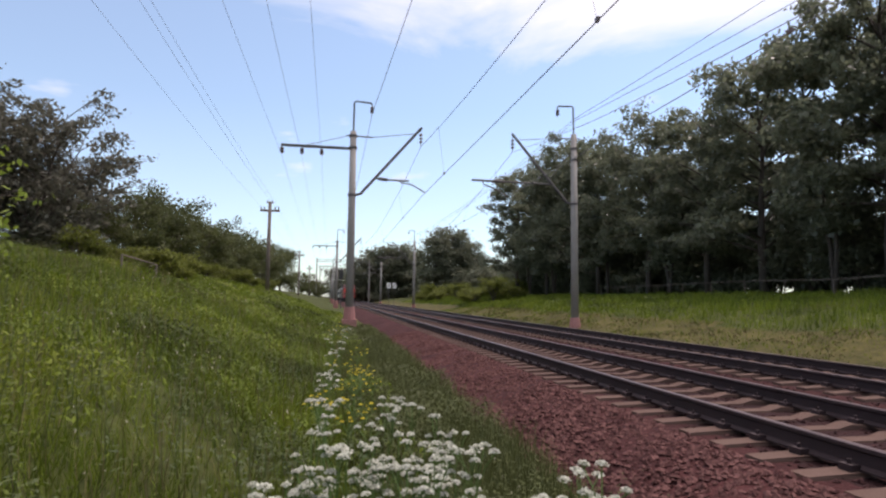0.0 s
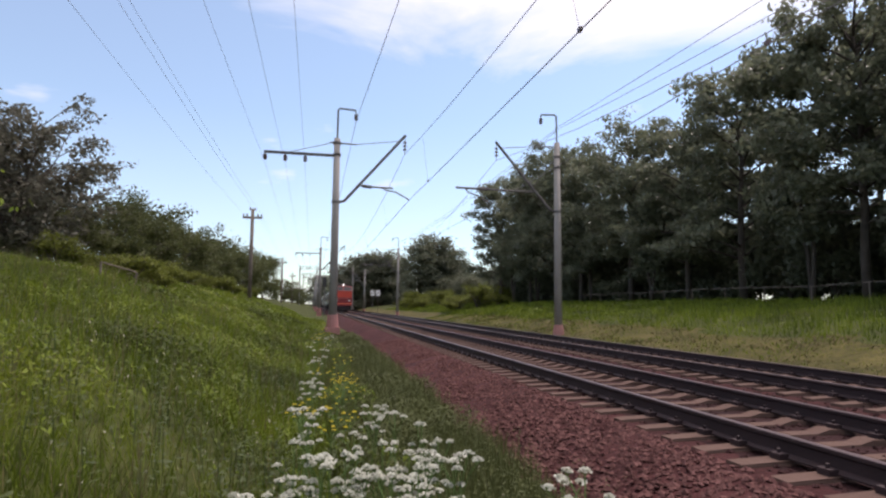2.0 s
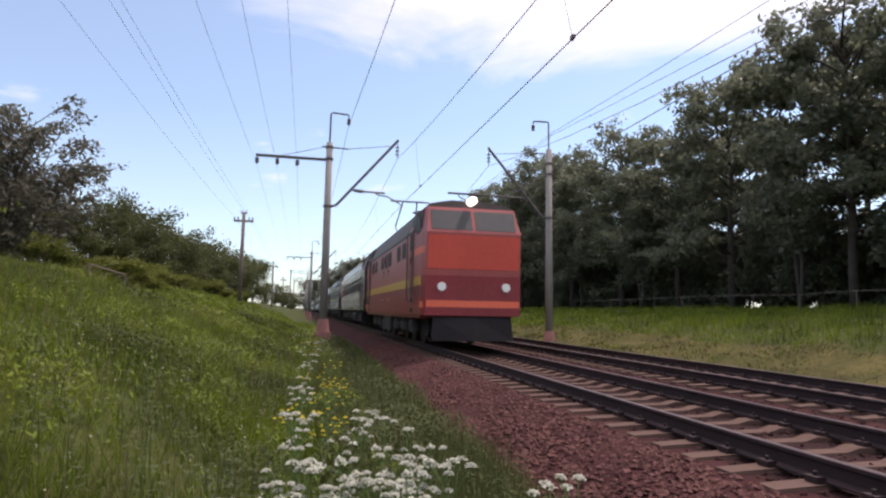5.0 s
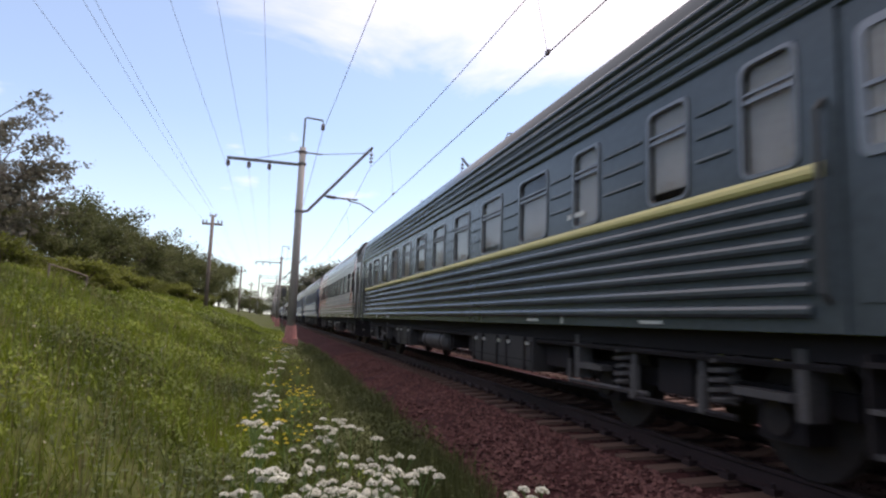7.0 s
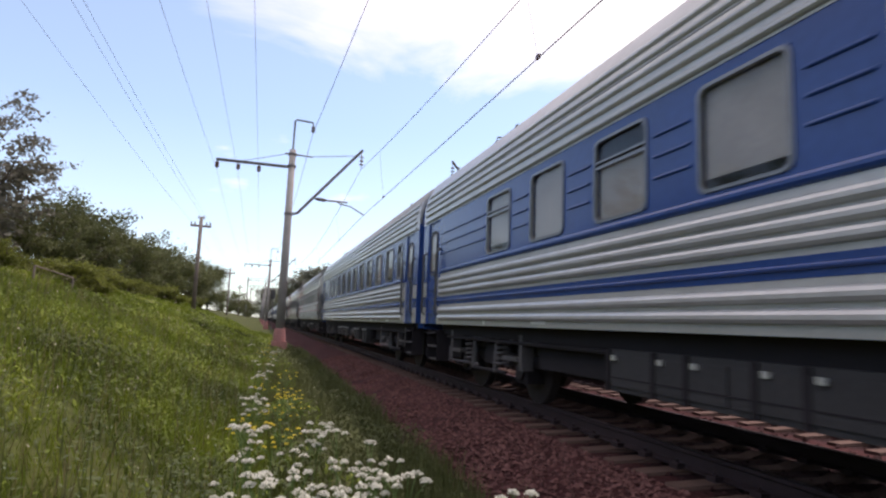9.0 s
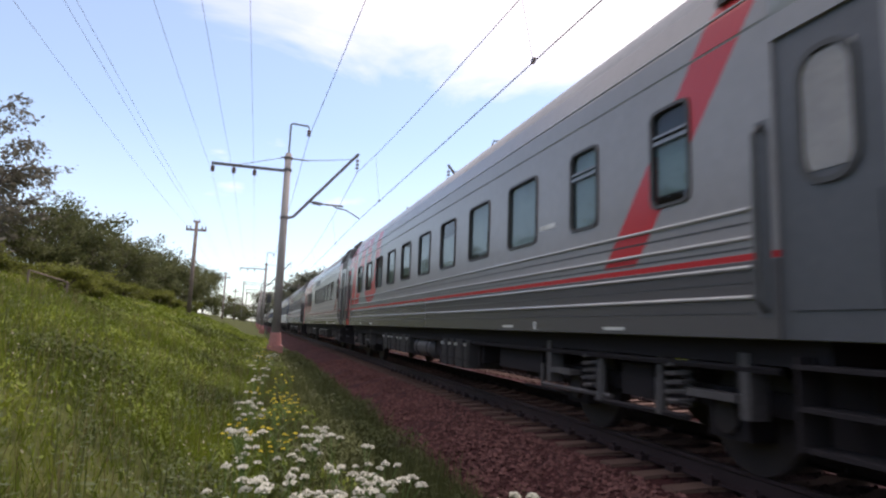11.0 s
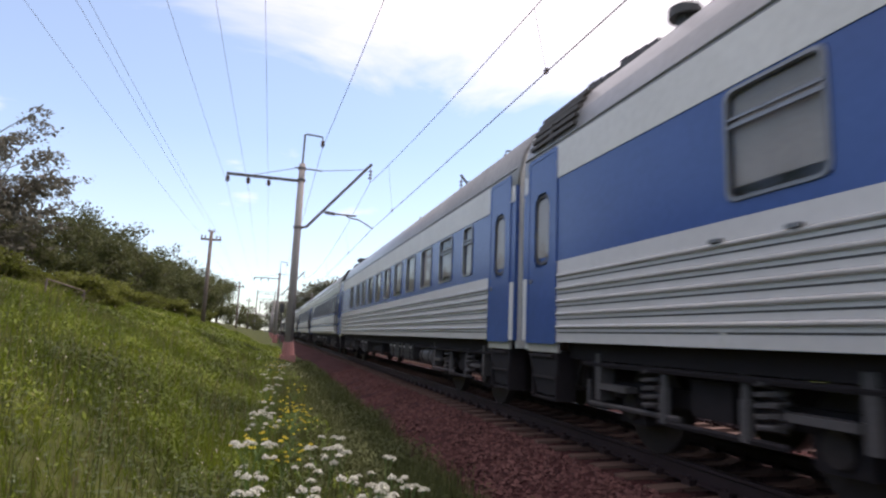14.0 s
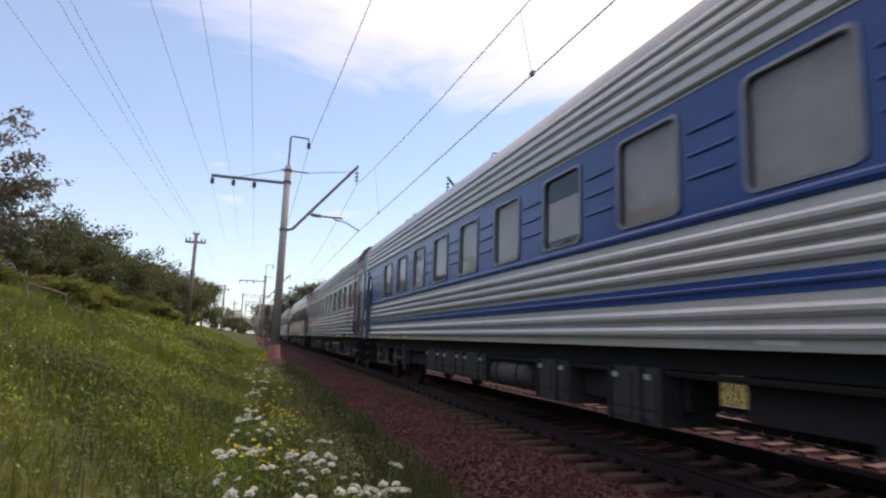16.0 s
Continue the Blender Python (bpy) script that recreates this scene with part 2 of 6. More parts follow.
M["insul"] = mat("insulator_porcelain", (0.12, 0.07, 0.06), 0.25, 0, 0.2, 6, 20)
M["petal"] = mat("white_petal", (0.54, 0.55, 0.46), 0.7, 0, 0.12, 8, 40, island=0.2, trans=0.25)
M["petal_y"] = mat("yellow_petal", (0.72, 0.62, 0.06), 0.7, 0, 0.15, 8, 40, island=0.2, trans=0.25)
M["stem"] = mat("green_stem", (0.10, 0.17, 0.04), 0.7, 0, 0.3, 5, 30)
M["under"] = mat("underframe_grime", (0.014, 0.010, 0.012), 0.85, 0.1, 0.35, 2, 30, 0.003)
M["box"] = mat("equipment_grey", (0.034, 0.031, 0.032), 0.65, 0.1, 0.3, 2, 25)
M["wheel"] = mat("wheel_steel", (0.040, 0.032, 0.032), 0.6, 0.4, 0.3, 4, 30)
M["rubber"] = mat("gangway_rubber", (0.02, 0.02, 0.021), 0.8, 0, 0.3, 3, 25)
M["chrome"] = mat("window_trim", (0.22, 0.22, 0.22), 0.35, 0.8, 0.15, 4, 30)
M["gasket"] = mat("window_gasket", (0.05, 0.05, 0.05), 0.6, 0, 0.2, 4, 30)
M["curtain"] = mat("curtain_cloth", (0.40, 0.375, 0.35), 0.9, 0, 0.2, 3, 30)
M["inside"] = mat("coach_interior", (0.10, 0.09, 0.085), 0.9, 0, 0.3, 2, 20)
M["roof"] = mat("coach_roof_grey", (0.30, 0.305, 0.31), 0.36, 0.15, 0.2, 1, 12)
M["silver"] = mat("silver_paint", (0.47, 0.46, 0.445), 0.25, 0.25, 0.12, 1.5, 14)
M["blue"] = mat("blue_paint", (0.018, 0.055, 0.200), 0.25, 0, 0.15, 1.2, 12)
M["blue_e"] = mat("cornflower_paint", (0.034, 0.086, 0.265), 0.25, 0, 0.12, 1.2, 12)
M["white_p"] = mat("cream_white_paint", (0.60, 0.60, 0.57), 0.45, 0, 0.1, 1.2, 12)
M["green_p"] = mat("bottle_green_paint", (0.060, 0.074, 0.082), 0.24, 0, 0.2, 1.2, 12)
M["yellow_p"] = mat("stripe_yellow", (0.60, 0.52, 0.22), 0.5, 0, 0.12, 2, 20)
M["darkgrey_p"] = mat("dark_grey_paint", (0.075, 0.078, 0.085), 0.42, 0, 0.15, 1.2, 12)
M["grey_p"] = mat("light_grey_paint", (0.30, 0.30, 0.31), 0.42, 0, 0.1, 1.2, 12)
M["red_p"] = mat("signal_red_paint", (0.46, 0.028, 0.030), 0.4, 0, 0.15, 1.2, 12)
M["loco_red"] = mat("loco_red_paint", (0.35, 0.075, 0.068), 0.42, 0, 0.15, 1.0, 10)
M["loco_low"] = mat("loco_dark_red", (0.235, 0.022, 0.026), 0.42, 0, 0.18, 1.0, 10)
M["loco_orange"] = mat("loco_orange_band", (0.80, 0.145, 0.07), 0.45, 0, 0.1, 2, 14)
M["loco_roof"] = mat("loco_roof_grey", (0.075, 0.068, 0.062), 0.65, 0.1, 0.2, 1, 14)
M["mark"] = mat("stencil_white", (0.55, 0.55, 0.52), 0.6, 0, 0.15, 3, 20)
M["liv"] = livery("grey_red_livery", (0.255, 0.247, 0.247), (0.095, 0.091, 0.094), (0.47, 0.032, 0.035), True)
M["liv_c"] = livery("grey_red_corrugated", (0.36, 0.36, 0.36), (0.105, 0.105, 0.110), (0.45, 0.03, 0.033), True)
M["pane"] = glass("window_glass", (0.95, 0.93, 0.91), 1.5)
M["pane_t"] = glass("teal_glass", (0.50, 0.74, 0.76), 1.6)
M["lamp"] = mat("lamp_lens", (0.8, 0.8, 0.75), 0.2, 0, 0.05)
M["loco_yellow"] = mat("loco_ochre", (0.52, 0.31, 0.035), 0.45, 0, 0.12, 1.0, 12)
# nearly black, far darker than the side paint
M["end_p"] = mat("coach_end_dark", (0.022, 0.020, 0.023), 0.75, 0, 0.3, 1.2, 14, spec=0.25)
M["plate"] = mat("faded_stencil", (0.16, 0.24, 0.46), 0.5, 0, 0.15, 3, 20)
M["leaf_brush"] = mat("leaf_brush", (0.105, 0.135, 0.022), 0.6, 0, 0.4, 0.4, 2, col2=(0.205, 0.23, 0.042), spec=0.25, island=0.6, trans=0.5)
M["seed"] = mat("seed_head", (0.26, 0.25, 0.17), 0.8, 0, 0.3, 2, 20, col2=(0.42, 0.40, 0.30), spec=0.2, island=0.5, trans=0.3)
# leaf colour raised for far trees, in place of haze over distance
M["leaf_far"] = mat("leaf_far_hazed", (0.115, 0.13, 0.085), 0.5, 0, 0.35, 0.3, 2, col2=(0.205, 0.22, 0.14), spec=0.5, island=0.6, trans=0.5)
M["lit"] = mat("lit_headlamp", (0.9, 0.9, 0.85), 0.2, 0, 0.02)
M["lit"].node_tree.nodes["Principled BSDF"].inputs["Emission Color"].default_value = (1, 0.97, 0.9, 1)
M["lit"].node_tree.nodes["Principled BSDF"].inputs["Emission Strength"].default_value = 2.0
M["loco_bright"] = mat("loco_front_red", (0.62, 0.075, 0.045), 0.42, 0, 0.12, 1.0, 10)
M["herb"] = sward("herb_leaf", -0.06)
M["verge"] = mat("verge_leaf", (0.062, 0.082, 0.024), 0.7, 0, 0.45, 0.6, 2.0, col2=(0.140, 0.156, 0.055), spec=0.2, island=0.7, trans=0.25)
M["weed"] = mat("broad_weed_leaf", (0.042, 0.068, 0.016), 0.55, 0, 0.4, 0.6, 2.0, col2=(0.110, 0.138, 0.036), spec=0.35, island=0.8, trans=0.3)
M["gear"] = mat("grey_running_gear", (0.080, 0.073, 0.074), 0.6, 0.1, 0.3, 3, 25)
M["latch"] = mat("bright_latch", (0.62, 0.62, 0.60), 0.35, 0.5, 0.1, 4, 30)
M["silver_flat"] = mat("silver_grey_paint", (0.56, 0.55, 0.54), 0.34, 0.1, 0.08, 0.8, 10)
M["signboard"] = mat("white_signboard", (0.75, 0.75, 0.73), 0.5, 0, 0.08, 2, 20)
M["platform"] = mat("platform_concrete", (0.16, 0.14, 0.14), 0.9, 0, 0.25, 0.8, 12, 0.01)
M["brick"] = mat("reddish_plaster", (0.20, 0.085, 0.075), 0.9, 0, 0.25, 0.8, 12)
M["sapling"] = mat("young_leaf", (0.16, 0.24, 0.03), 0.55, 0, 0.3, 0.5, 2.0, col2=(0.30, 0.38, 0.06), spec=0.3, island=0.4, trans=0.45)


# ---- mesh building ----
class G:
    """Collects plain faces for one mesh."""

    def __init__(self):
        self.v, self.f = [], []

    def add(self, verts, faces):
        n = len(self.v)
        self.v += [tuple(p) for p in verts]
        self.f += [tuple(i + n for i in f) for f in faces]
        return self

    def box(self, x0, x1, y0, y1, z0, z1):
        return self.add([(x0, y0, z0), (x1, y0, z0), (x1, y1, z0), (x0, y1, z0), (x0, y0, z1), (x1, y0, z1), (x1, y1, z1), (x0, y1, z1)],
                        [(0, 3, 2, 1), (4, 5, 6, 7), (0, 1, 5, 4), (1, 2, 6, 5), (2, 3, 7, 6), (3, 0, 4, 7)])

    def extrude(self, pts, y0, y1, closed=True, caps=True):
        """Profile of (x, z) drawn out along y."""
        n = len(pts)
        vs = [(x, y0, z) for x, z in pts] + [(x, y1, z) for x, z in pts]
        fs = [(i, (i + 1) % n, n + (i + 1) % n, n + i) for i in range(n if closed else n - 1)]
        if caps and closed:
            fs += [tuple(range(n - 1, -1, -1)), tuple(range(n, 2 * n))]
        return self.add(vs, fs)

    def tube(self, pts, r, n=8, r2=None):
        """A round bar along a line of points, tapering to r2."""
        pts = [Vector(p) for p in pts]
        vs, fs = [], []
        for k, p in enumerate(pts):
            d = (pts[min(k + 1, len(pts) - 1)] - pts[max(k - 1, 0)]).normalized()
            u = d.orthogonal().normalized() if k == 0 else (u - d * u.dot(d)).normalized()
            w = d.cross(u)
            rad = r + ((r2 if r2 is not None else r) - r) * k / max(1, len(pts) - 1)
            vs += [p + (u * math.cos(2 * math.pi * i / n) + w * math.sin(2 * math.pi * i / n)) * rad for i in range(n)]
        for k in range(len(pts) - 1):
            for i in range(n):
                a, b = k * n + i, k * n + (i + 1) % n
                fs.append((a, b, b + n, a + n))
        e = (len(pts) - 1) * n
        fs += [tuple(range(n - 1, -1, -1)), tuple(range(e, e + n))]
        return self.add(vs, fs)

    def ring_rect(self, x0, x1, y0, y1, z0, z1, w, rad, n=4):
        """A rounded window surround in the y-z plane, between x0 and x1; its opening is the rounded inner outline."""
        def outline(a0, a1, b0, b1, r):
            o = []
            for cy, cz, st in ((a1 - r, b1 - r, 0), (a0 + r, b1 - r, 90), (a0 + r, b0 + r, 180), (a1 - r, b0 + r, 270)):
                for k in range(n + 1):
                    a = radians(st + 90 * k / n)
                    o.append((cy + r * math.cos(a), cz + r * math.sin(a)))
            return o
        ou = outline(y0 - w, y1 + w, z0 - w, z1 + w, rad + w * 0.5)
        inn = outline(y0 + w, y1 - w, z0 + w, z1 - w, rad)
        c = len(ou)
        vs = [(x0, y, z) for y, z in ou] + [(x0, y, z) for y, z in inn] + [(x1, y, z) for y, z in ou] + [(x1, y, z) for y, z in inn]
        fs = []
        for i in range(c):
            j = (i + 1) % c
            fs += [(i, j, c + j, c + i), (2 * c + i, 3 * c + i, 3 * c + j, 2 * c + j), (i, 2 * c + i, 2 * c + j, j), (c + i, c + j, 3 * c + j, 3 * c + i)]
        return self.add(vs, fs)

    def mesh(self, name, material, smooth=False, turn=True):
        me = bpy.data.meshes.new(name)
        me.from_pydata(self.v, [], self.f)
        me.materials.append(material)
        if turn:
            bm = bmesh.new()
            bm.from_mesh(me)
            bmesh.ops.recalc_face_normals(bm, faces=bm.faces)
            bm.to_mesh(me)
            bm.free()
        if smooth:
            for p in me.polygons:
                p.use_smooth = True
        return me


def part(name, g, material, parent=None, label="", smooth=False, at=None):
    """One mesh object, under a thing or a part when a parent is given."""
    me = g if isinstance(g, bpy.types.Mesh) else g.mesh(name, material, smooth)
    ob = new(name, me)
    if parent is not None:
        ob.parent = parent
    if at is not None:
        ob.matrix_basis = at
    if label:
        ob["label"] = label
    return ob


def quads(name, centres, us, vs, material, tri=False):
    """Many small leaves in one mesh: each a four-sided (or pointed) piece spanned by two vectors."""
    c, u, v = (np.asarray(a, dtype=np.float32) for a in (centres, us, vs))
    n = len(c)
    if tri:
        co = np.stack([c - u, c + u, c + v], 1)
    else:
        co = np.stack([c - v, c + u, c + v, c - u], 1)
    k = co.shape[1]
    me = bpy.data.meshes.new(name)
    me.vertices.add(n * k)
    me.vertices.foreach_set("co", co.reshape(-1))
    me.loops.add(n * k)
    me.loops.foreach_set("vertex_index", np.arange(n * k, dtype=np.int32))
    me.polygons.add(n)
    me.polygons.foreach_set("loop_start", np.arange(0, n * k, k, dtype=np.int32))
    me.polygons.foreach_set("loop_total", np.full(n, k, dtype=np.int32))
    me.update(calc_edges=True)
    me.materials.append(material)
    return me


# ---- ground and track ----
TC1, TC2 = 4.86, 8.45                # track centres
SECTION = [(-1600, 4.0), (-60, 3.2), (-14, 2.4), (-8.5, 2.08), (-6.2, 1.78), (-4.6, 1.27), (-2.2, 0.35), (-0.8, -0.33), (0.3, -0.52), (1.9, -0.58),
           (11.0, -0.60), (12.6, -0.42), (14.2, -0.12), (15.6, 0.25), (18, 0.65), (22, 1.05), (30, 1.5), (80, 2.2), (1600, 3.0)]
SX, SZ = [p[0] for p in SECTION], [p[1] for p in SECTION]


def ground_z(x, y):
    z = float(np.interp(x, SX, SZ))
    if x < 1.6 or x > 11.8:
        k = min(1.0, max(abs(x - 6.5) - 4.9, 0) / 3)
        z += 0.16 * k * noise.noise((x * 0.35, y * 0.22, 1.7)) + 0.05 * k * noise.noise((x * 1.4, y * 1.1, 5.1))
    return z


gx = sorted({-1600, -600, -250, -120, -60, -40, -28, -20, *np.arange(-16, 2.01, 0.4).round(2), 2.6, 4, 6.5, 9, 10.4, *np.arange(11, 24, 0.6).round(2), 27, 31, 38, 50, 80, 160, 400, 1600})
gy = [-300, -120, -60, -30, *np.arange(-16, 40, 0.6), *np.arange(40, 100, 2.0), *np.arange(100, 240, 8.0), 260, 320, 420, 600, 900, 1500, 3000]
g = G()
g.v = [(float(x), float(y), ground_z(x, y)) for y in gy for x in gx]
nx = len(gx)
g.f = [(j * nx + i, j * nx + i + 1, (j + 1) * nx + i + 1, (j + 1) * nx + i) for j in range(len(gy) - 1) for i in range(nx - 1)]
gm = g.mesh("ground", M["soil"], True)
gm.materials.append(M["mown"])
for p in gm.polygons:
    c = p.center
    edge = 15.4 + 0.7 * noise.noise((c.y * 0.3, 3.3, 0))
    if 10.5 < c.x < edge:
        p.material_index = 1
tagged(new("ground", gm), "rough grassy ground with a bank beside the railway", "ground", kind="structure")

# ballast bed: a low trapezoid with rough shoulders
by = [-60, -30, *np.arange(-8, 40, 0.5), *np.arange(40, 120, 3.0), 160, 240, 400, 700, 1500]
prof = [(1.95, -0.66), (2.15, -0.52), (2.5, -0.43), (2.9, -0.32), (3.3, -0.235), (3.8, -0.225), (4.86, -0.235), (6.1, -0.235), (6.65, -0.27), (7.2, -0.235),
        (8.45, -0.235), (9.8, -0.235), (10.3, -0.27), (10.9, -0.42), (11.5, -0.62)]
g = G()
for y in by:
    for k, (x, z) in enumerate(prof):
        wob = 0.05 * noise.noise((x * 2.1, y * 1.7, 9)) if k not in (0, len(prof) - 1) else 0
        side = 0.16 * noise.noise((y * 0.8, 4.4, 0)) if k < 3 else 0
        g.v.append((x + side, float(y), z + wob * (1 if x < 3.4 or x > 10.2 else 0.3)))
n = len(prof)
g.f = [(j * n + i, j * n + i + 1, (j + 1) * n + i + 1, (j + 1) * n + i) for j in range(len(by) - 1) for i in range(n - 1)]
bb = g.mesh("ballast_bed", M["ballast"], True)
bb.materials.append(M["ballast_dark"])
for p in bb.polygons:
    if 3.7 < p.center.x < 6.2 or 7.2 < p.center.x < 9.85:
        p.material_index = 1
tagged(new("ballast_bed", bb), "bed of reddish-brown crushed stone under both tracks", "ballast", kind="structure")


def stones(name, count, x0, x1, y0, y1, zf, lo, hi, seed, material):
    """Loose crushed stones: squashed, crooked six-cornered lumps."""
    rs = np.random.RandomState(seed)
    base = np.array([(1, 0, 0), (-1, 0, 0), (0, 1, 0), (0, -1, 0), (0, 0, 1), (0, 0, -1)], float)
    fc = np.array([(0, 2, 4), (2, 1, 4), (1, 3, 4), (3, 0, 4), (2, 0, 5), (1, 2, 5), (3, 1, 5), (0, 3, 5)])
    vs, fs = [], []
    for i in range(count):
        y = y0 + (y1 - y0) * rs.rand() ** 1.8
        x = x0 + (x1 - x0) * rs.rand()
        s = lo + (hi - lo) * rs.rand() ** 2
        a = rs.rand() * 6.28
        m = np.array([(math.cos(a), -math.sin(a), 0), (math.sin(a), math.cos(a), 0), (0, 0, 1)])
        p = (base * (0.7 + 0.6 * rs.rand(6, 1)) + rs.randn(6, 3) * 0.22) * s * np.array([1, 0.85, 0.65])
        vs.append(p @ m.T + (x, y, zf(x) + s * 0.25))
        fs.append(fc + 6 * i)
    me = bpy.data.meshes.new(name)
    me.from_pydata(np.concatenate(vs).tolist(), [], np.concatenate(fs).tolist())
    me.materials.append(material)
    return me


bed = lambda x: float(np.interp(x, [p[0] for p in prof], [p[1] for p in prof]))
tagged(new("ballast_stones", stones("ballast_stones", 15000, 1.9, 3.53, 1.6, 24, bed, 0.018, 0.045, 3, M["stone"])), "loose reddish crushed stones on the ballast shoulder", "stones", kind="stuff")
tagged(new("shoulder_stones", stones("shoulder_stones", 2600, 1.95, 3.53, 1.7, -12, bed, 0.022, 0.045, 6, M["stone"])), "loose crushed stones farther along the shoulder", "stones", kind="stuff")
tagged(new("crib_stones", stones("crib_stones", 5000, 3.7, 10.4, 3.0, 24, bed, 0.02, 0.042, 4, M["stone_dark"])), "loose crushed stones between the sleepers", "stones", kind="stuff")

RAIL = [(-0.075, -0.18), (0.075, -0.18), (0.075, -0.166), (0.012, -0.145), (0.010, -0.05), (0.036, -0.036), (0.036, -0.006), (-0.036, -0.006), (-0.036, -0.036), (-0.010, -0.05), (-0.012, -0.145), (-0.075, -0.166)]
HEAD = [(-0.034, -0.0062), (0.034, -0.0062), (0.026, 0.0), (-0.026, 0.0)]
SLEEPER = G()
SLEEPER.add([(-1.35, -0.14, -0.38), (1.35, -0.14, -0.38), (1.35, 0.14, -0.38), (-1.35, 0.14, -0.38), (-1.33, -0.095, -0.200), (-0.55, -0.095, -0.175), (-0.4, -0.09, -0.215), (0.4, -0.09, -0.215), (0.55, -0.095, -0.175), (1.33, -0.095, -0.200),
             (-1.33, 0.095, -0.200), (-0.55, 0.095, -0.175), (-0.4, 0.09, -0.215), (0.4, 0.09, -0.215), (0.55, 0.095, -0.175), (1.33, 0.095, -0.200)],
            [(0, 3, 2, 1), (4, 5, 11, 10), (5, 6, 12, 11), (6, 7, 13, 12), (7, 8, 14, 13), (8, 9, 15, 14), (0, 1, 9, 8, 7, 6, 5, 4), (3, 10, 11, 12, 13, 14, 15, 2), (0, 4, 10, 3), (1, 2, 15, 9)])
FAST = G()
for s in (-1, 1):
    for o in (-1, 1):
        FAST.box(s * 0.79 + o * 0.10 - 0.045, s * 0.79 + o * 0.10 + 0.045, -0.06, 0.06, -0.20, -0.135)
        FAST.tube([(s * 0.79 + o * 0.10, 0, -0.14), (s * 0.79 + o * 0.10, 0, -0.10)], 0.018, 6)
sleeper_me, fast_me = SLEEPER.mesh("sleeper", M["sleeper"]), FAST.mesh("fastening", M["rail"])
for k, tc in enumerate((TC1, TC2)):
    track = tagged(new("railway_track"), "broad-gauge track with rusty rails on concrete sleepers", "railway track", "railway tracks", "structure")
    track.location = (tc, 0, 0)
    for s in (-0.79, 0.79):
        rl = part("rail", G().extrude([(x + s, z) for x, z in RAIL], -60, 1500), M["rail"], track)
        part("rail_head", G().extrude([(x + s, z) for x, z in HEAD], -60, 1500), M["railtop"], rl, "worn bright running surface")
    for i in range(-36, 120 if k == 0 else 100):
        part("sleeper", sleeper_me, None, track, at=pose(0, 1.05 + i * 0.505, 0, 0, 0, 0.5 * math.sin(i * 7.1)))
        if 0 < i < 60:
            part("fastening", fast_me, None, track, at=pose(0, 1.05 + i * 0.505, 0))
    far = G()
    for i in range(120 if k == 0 else 100, 420):
        y = 1.05 + i * 0.505
        far.box(-1.34, 1.34, y - 0.11, y + 0.11, -0.36, -0.185)
    tagged(part("far_sleepers", far, M["sleeper"], track), kind="stuff")


# ---- overhead line ----
def insulator(name, x, y, z, parent, long=0.5):
    """A string of porcelain discs hanging from (x, y, z)."""
    q = G().tube([(x, y, z), (x, y, z - long)], 0.016, 6)
    for i in range(3):
        zz = z - long * (0.3 + 0.22 * i)
        q.tube([(x, y, zz + 0.05), (x, y, zz + 0.02), (x, y, zz - 0.02)], 0.06, 10, 0.11)
    return part(name, q, M["insul"], parent, "brown porcelain insulator", True)


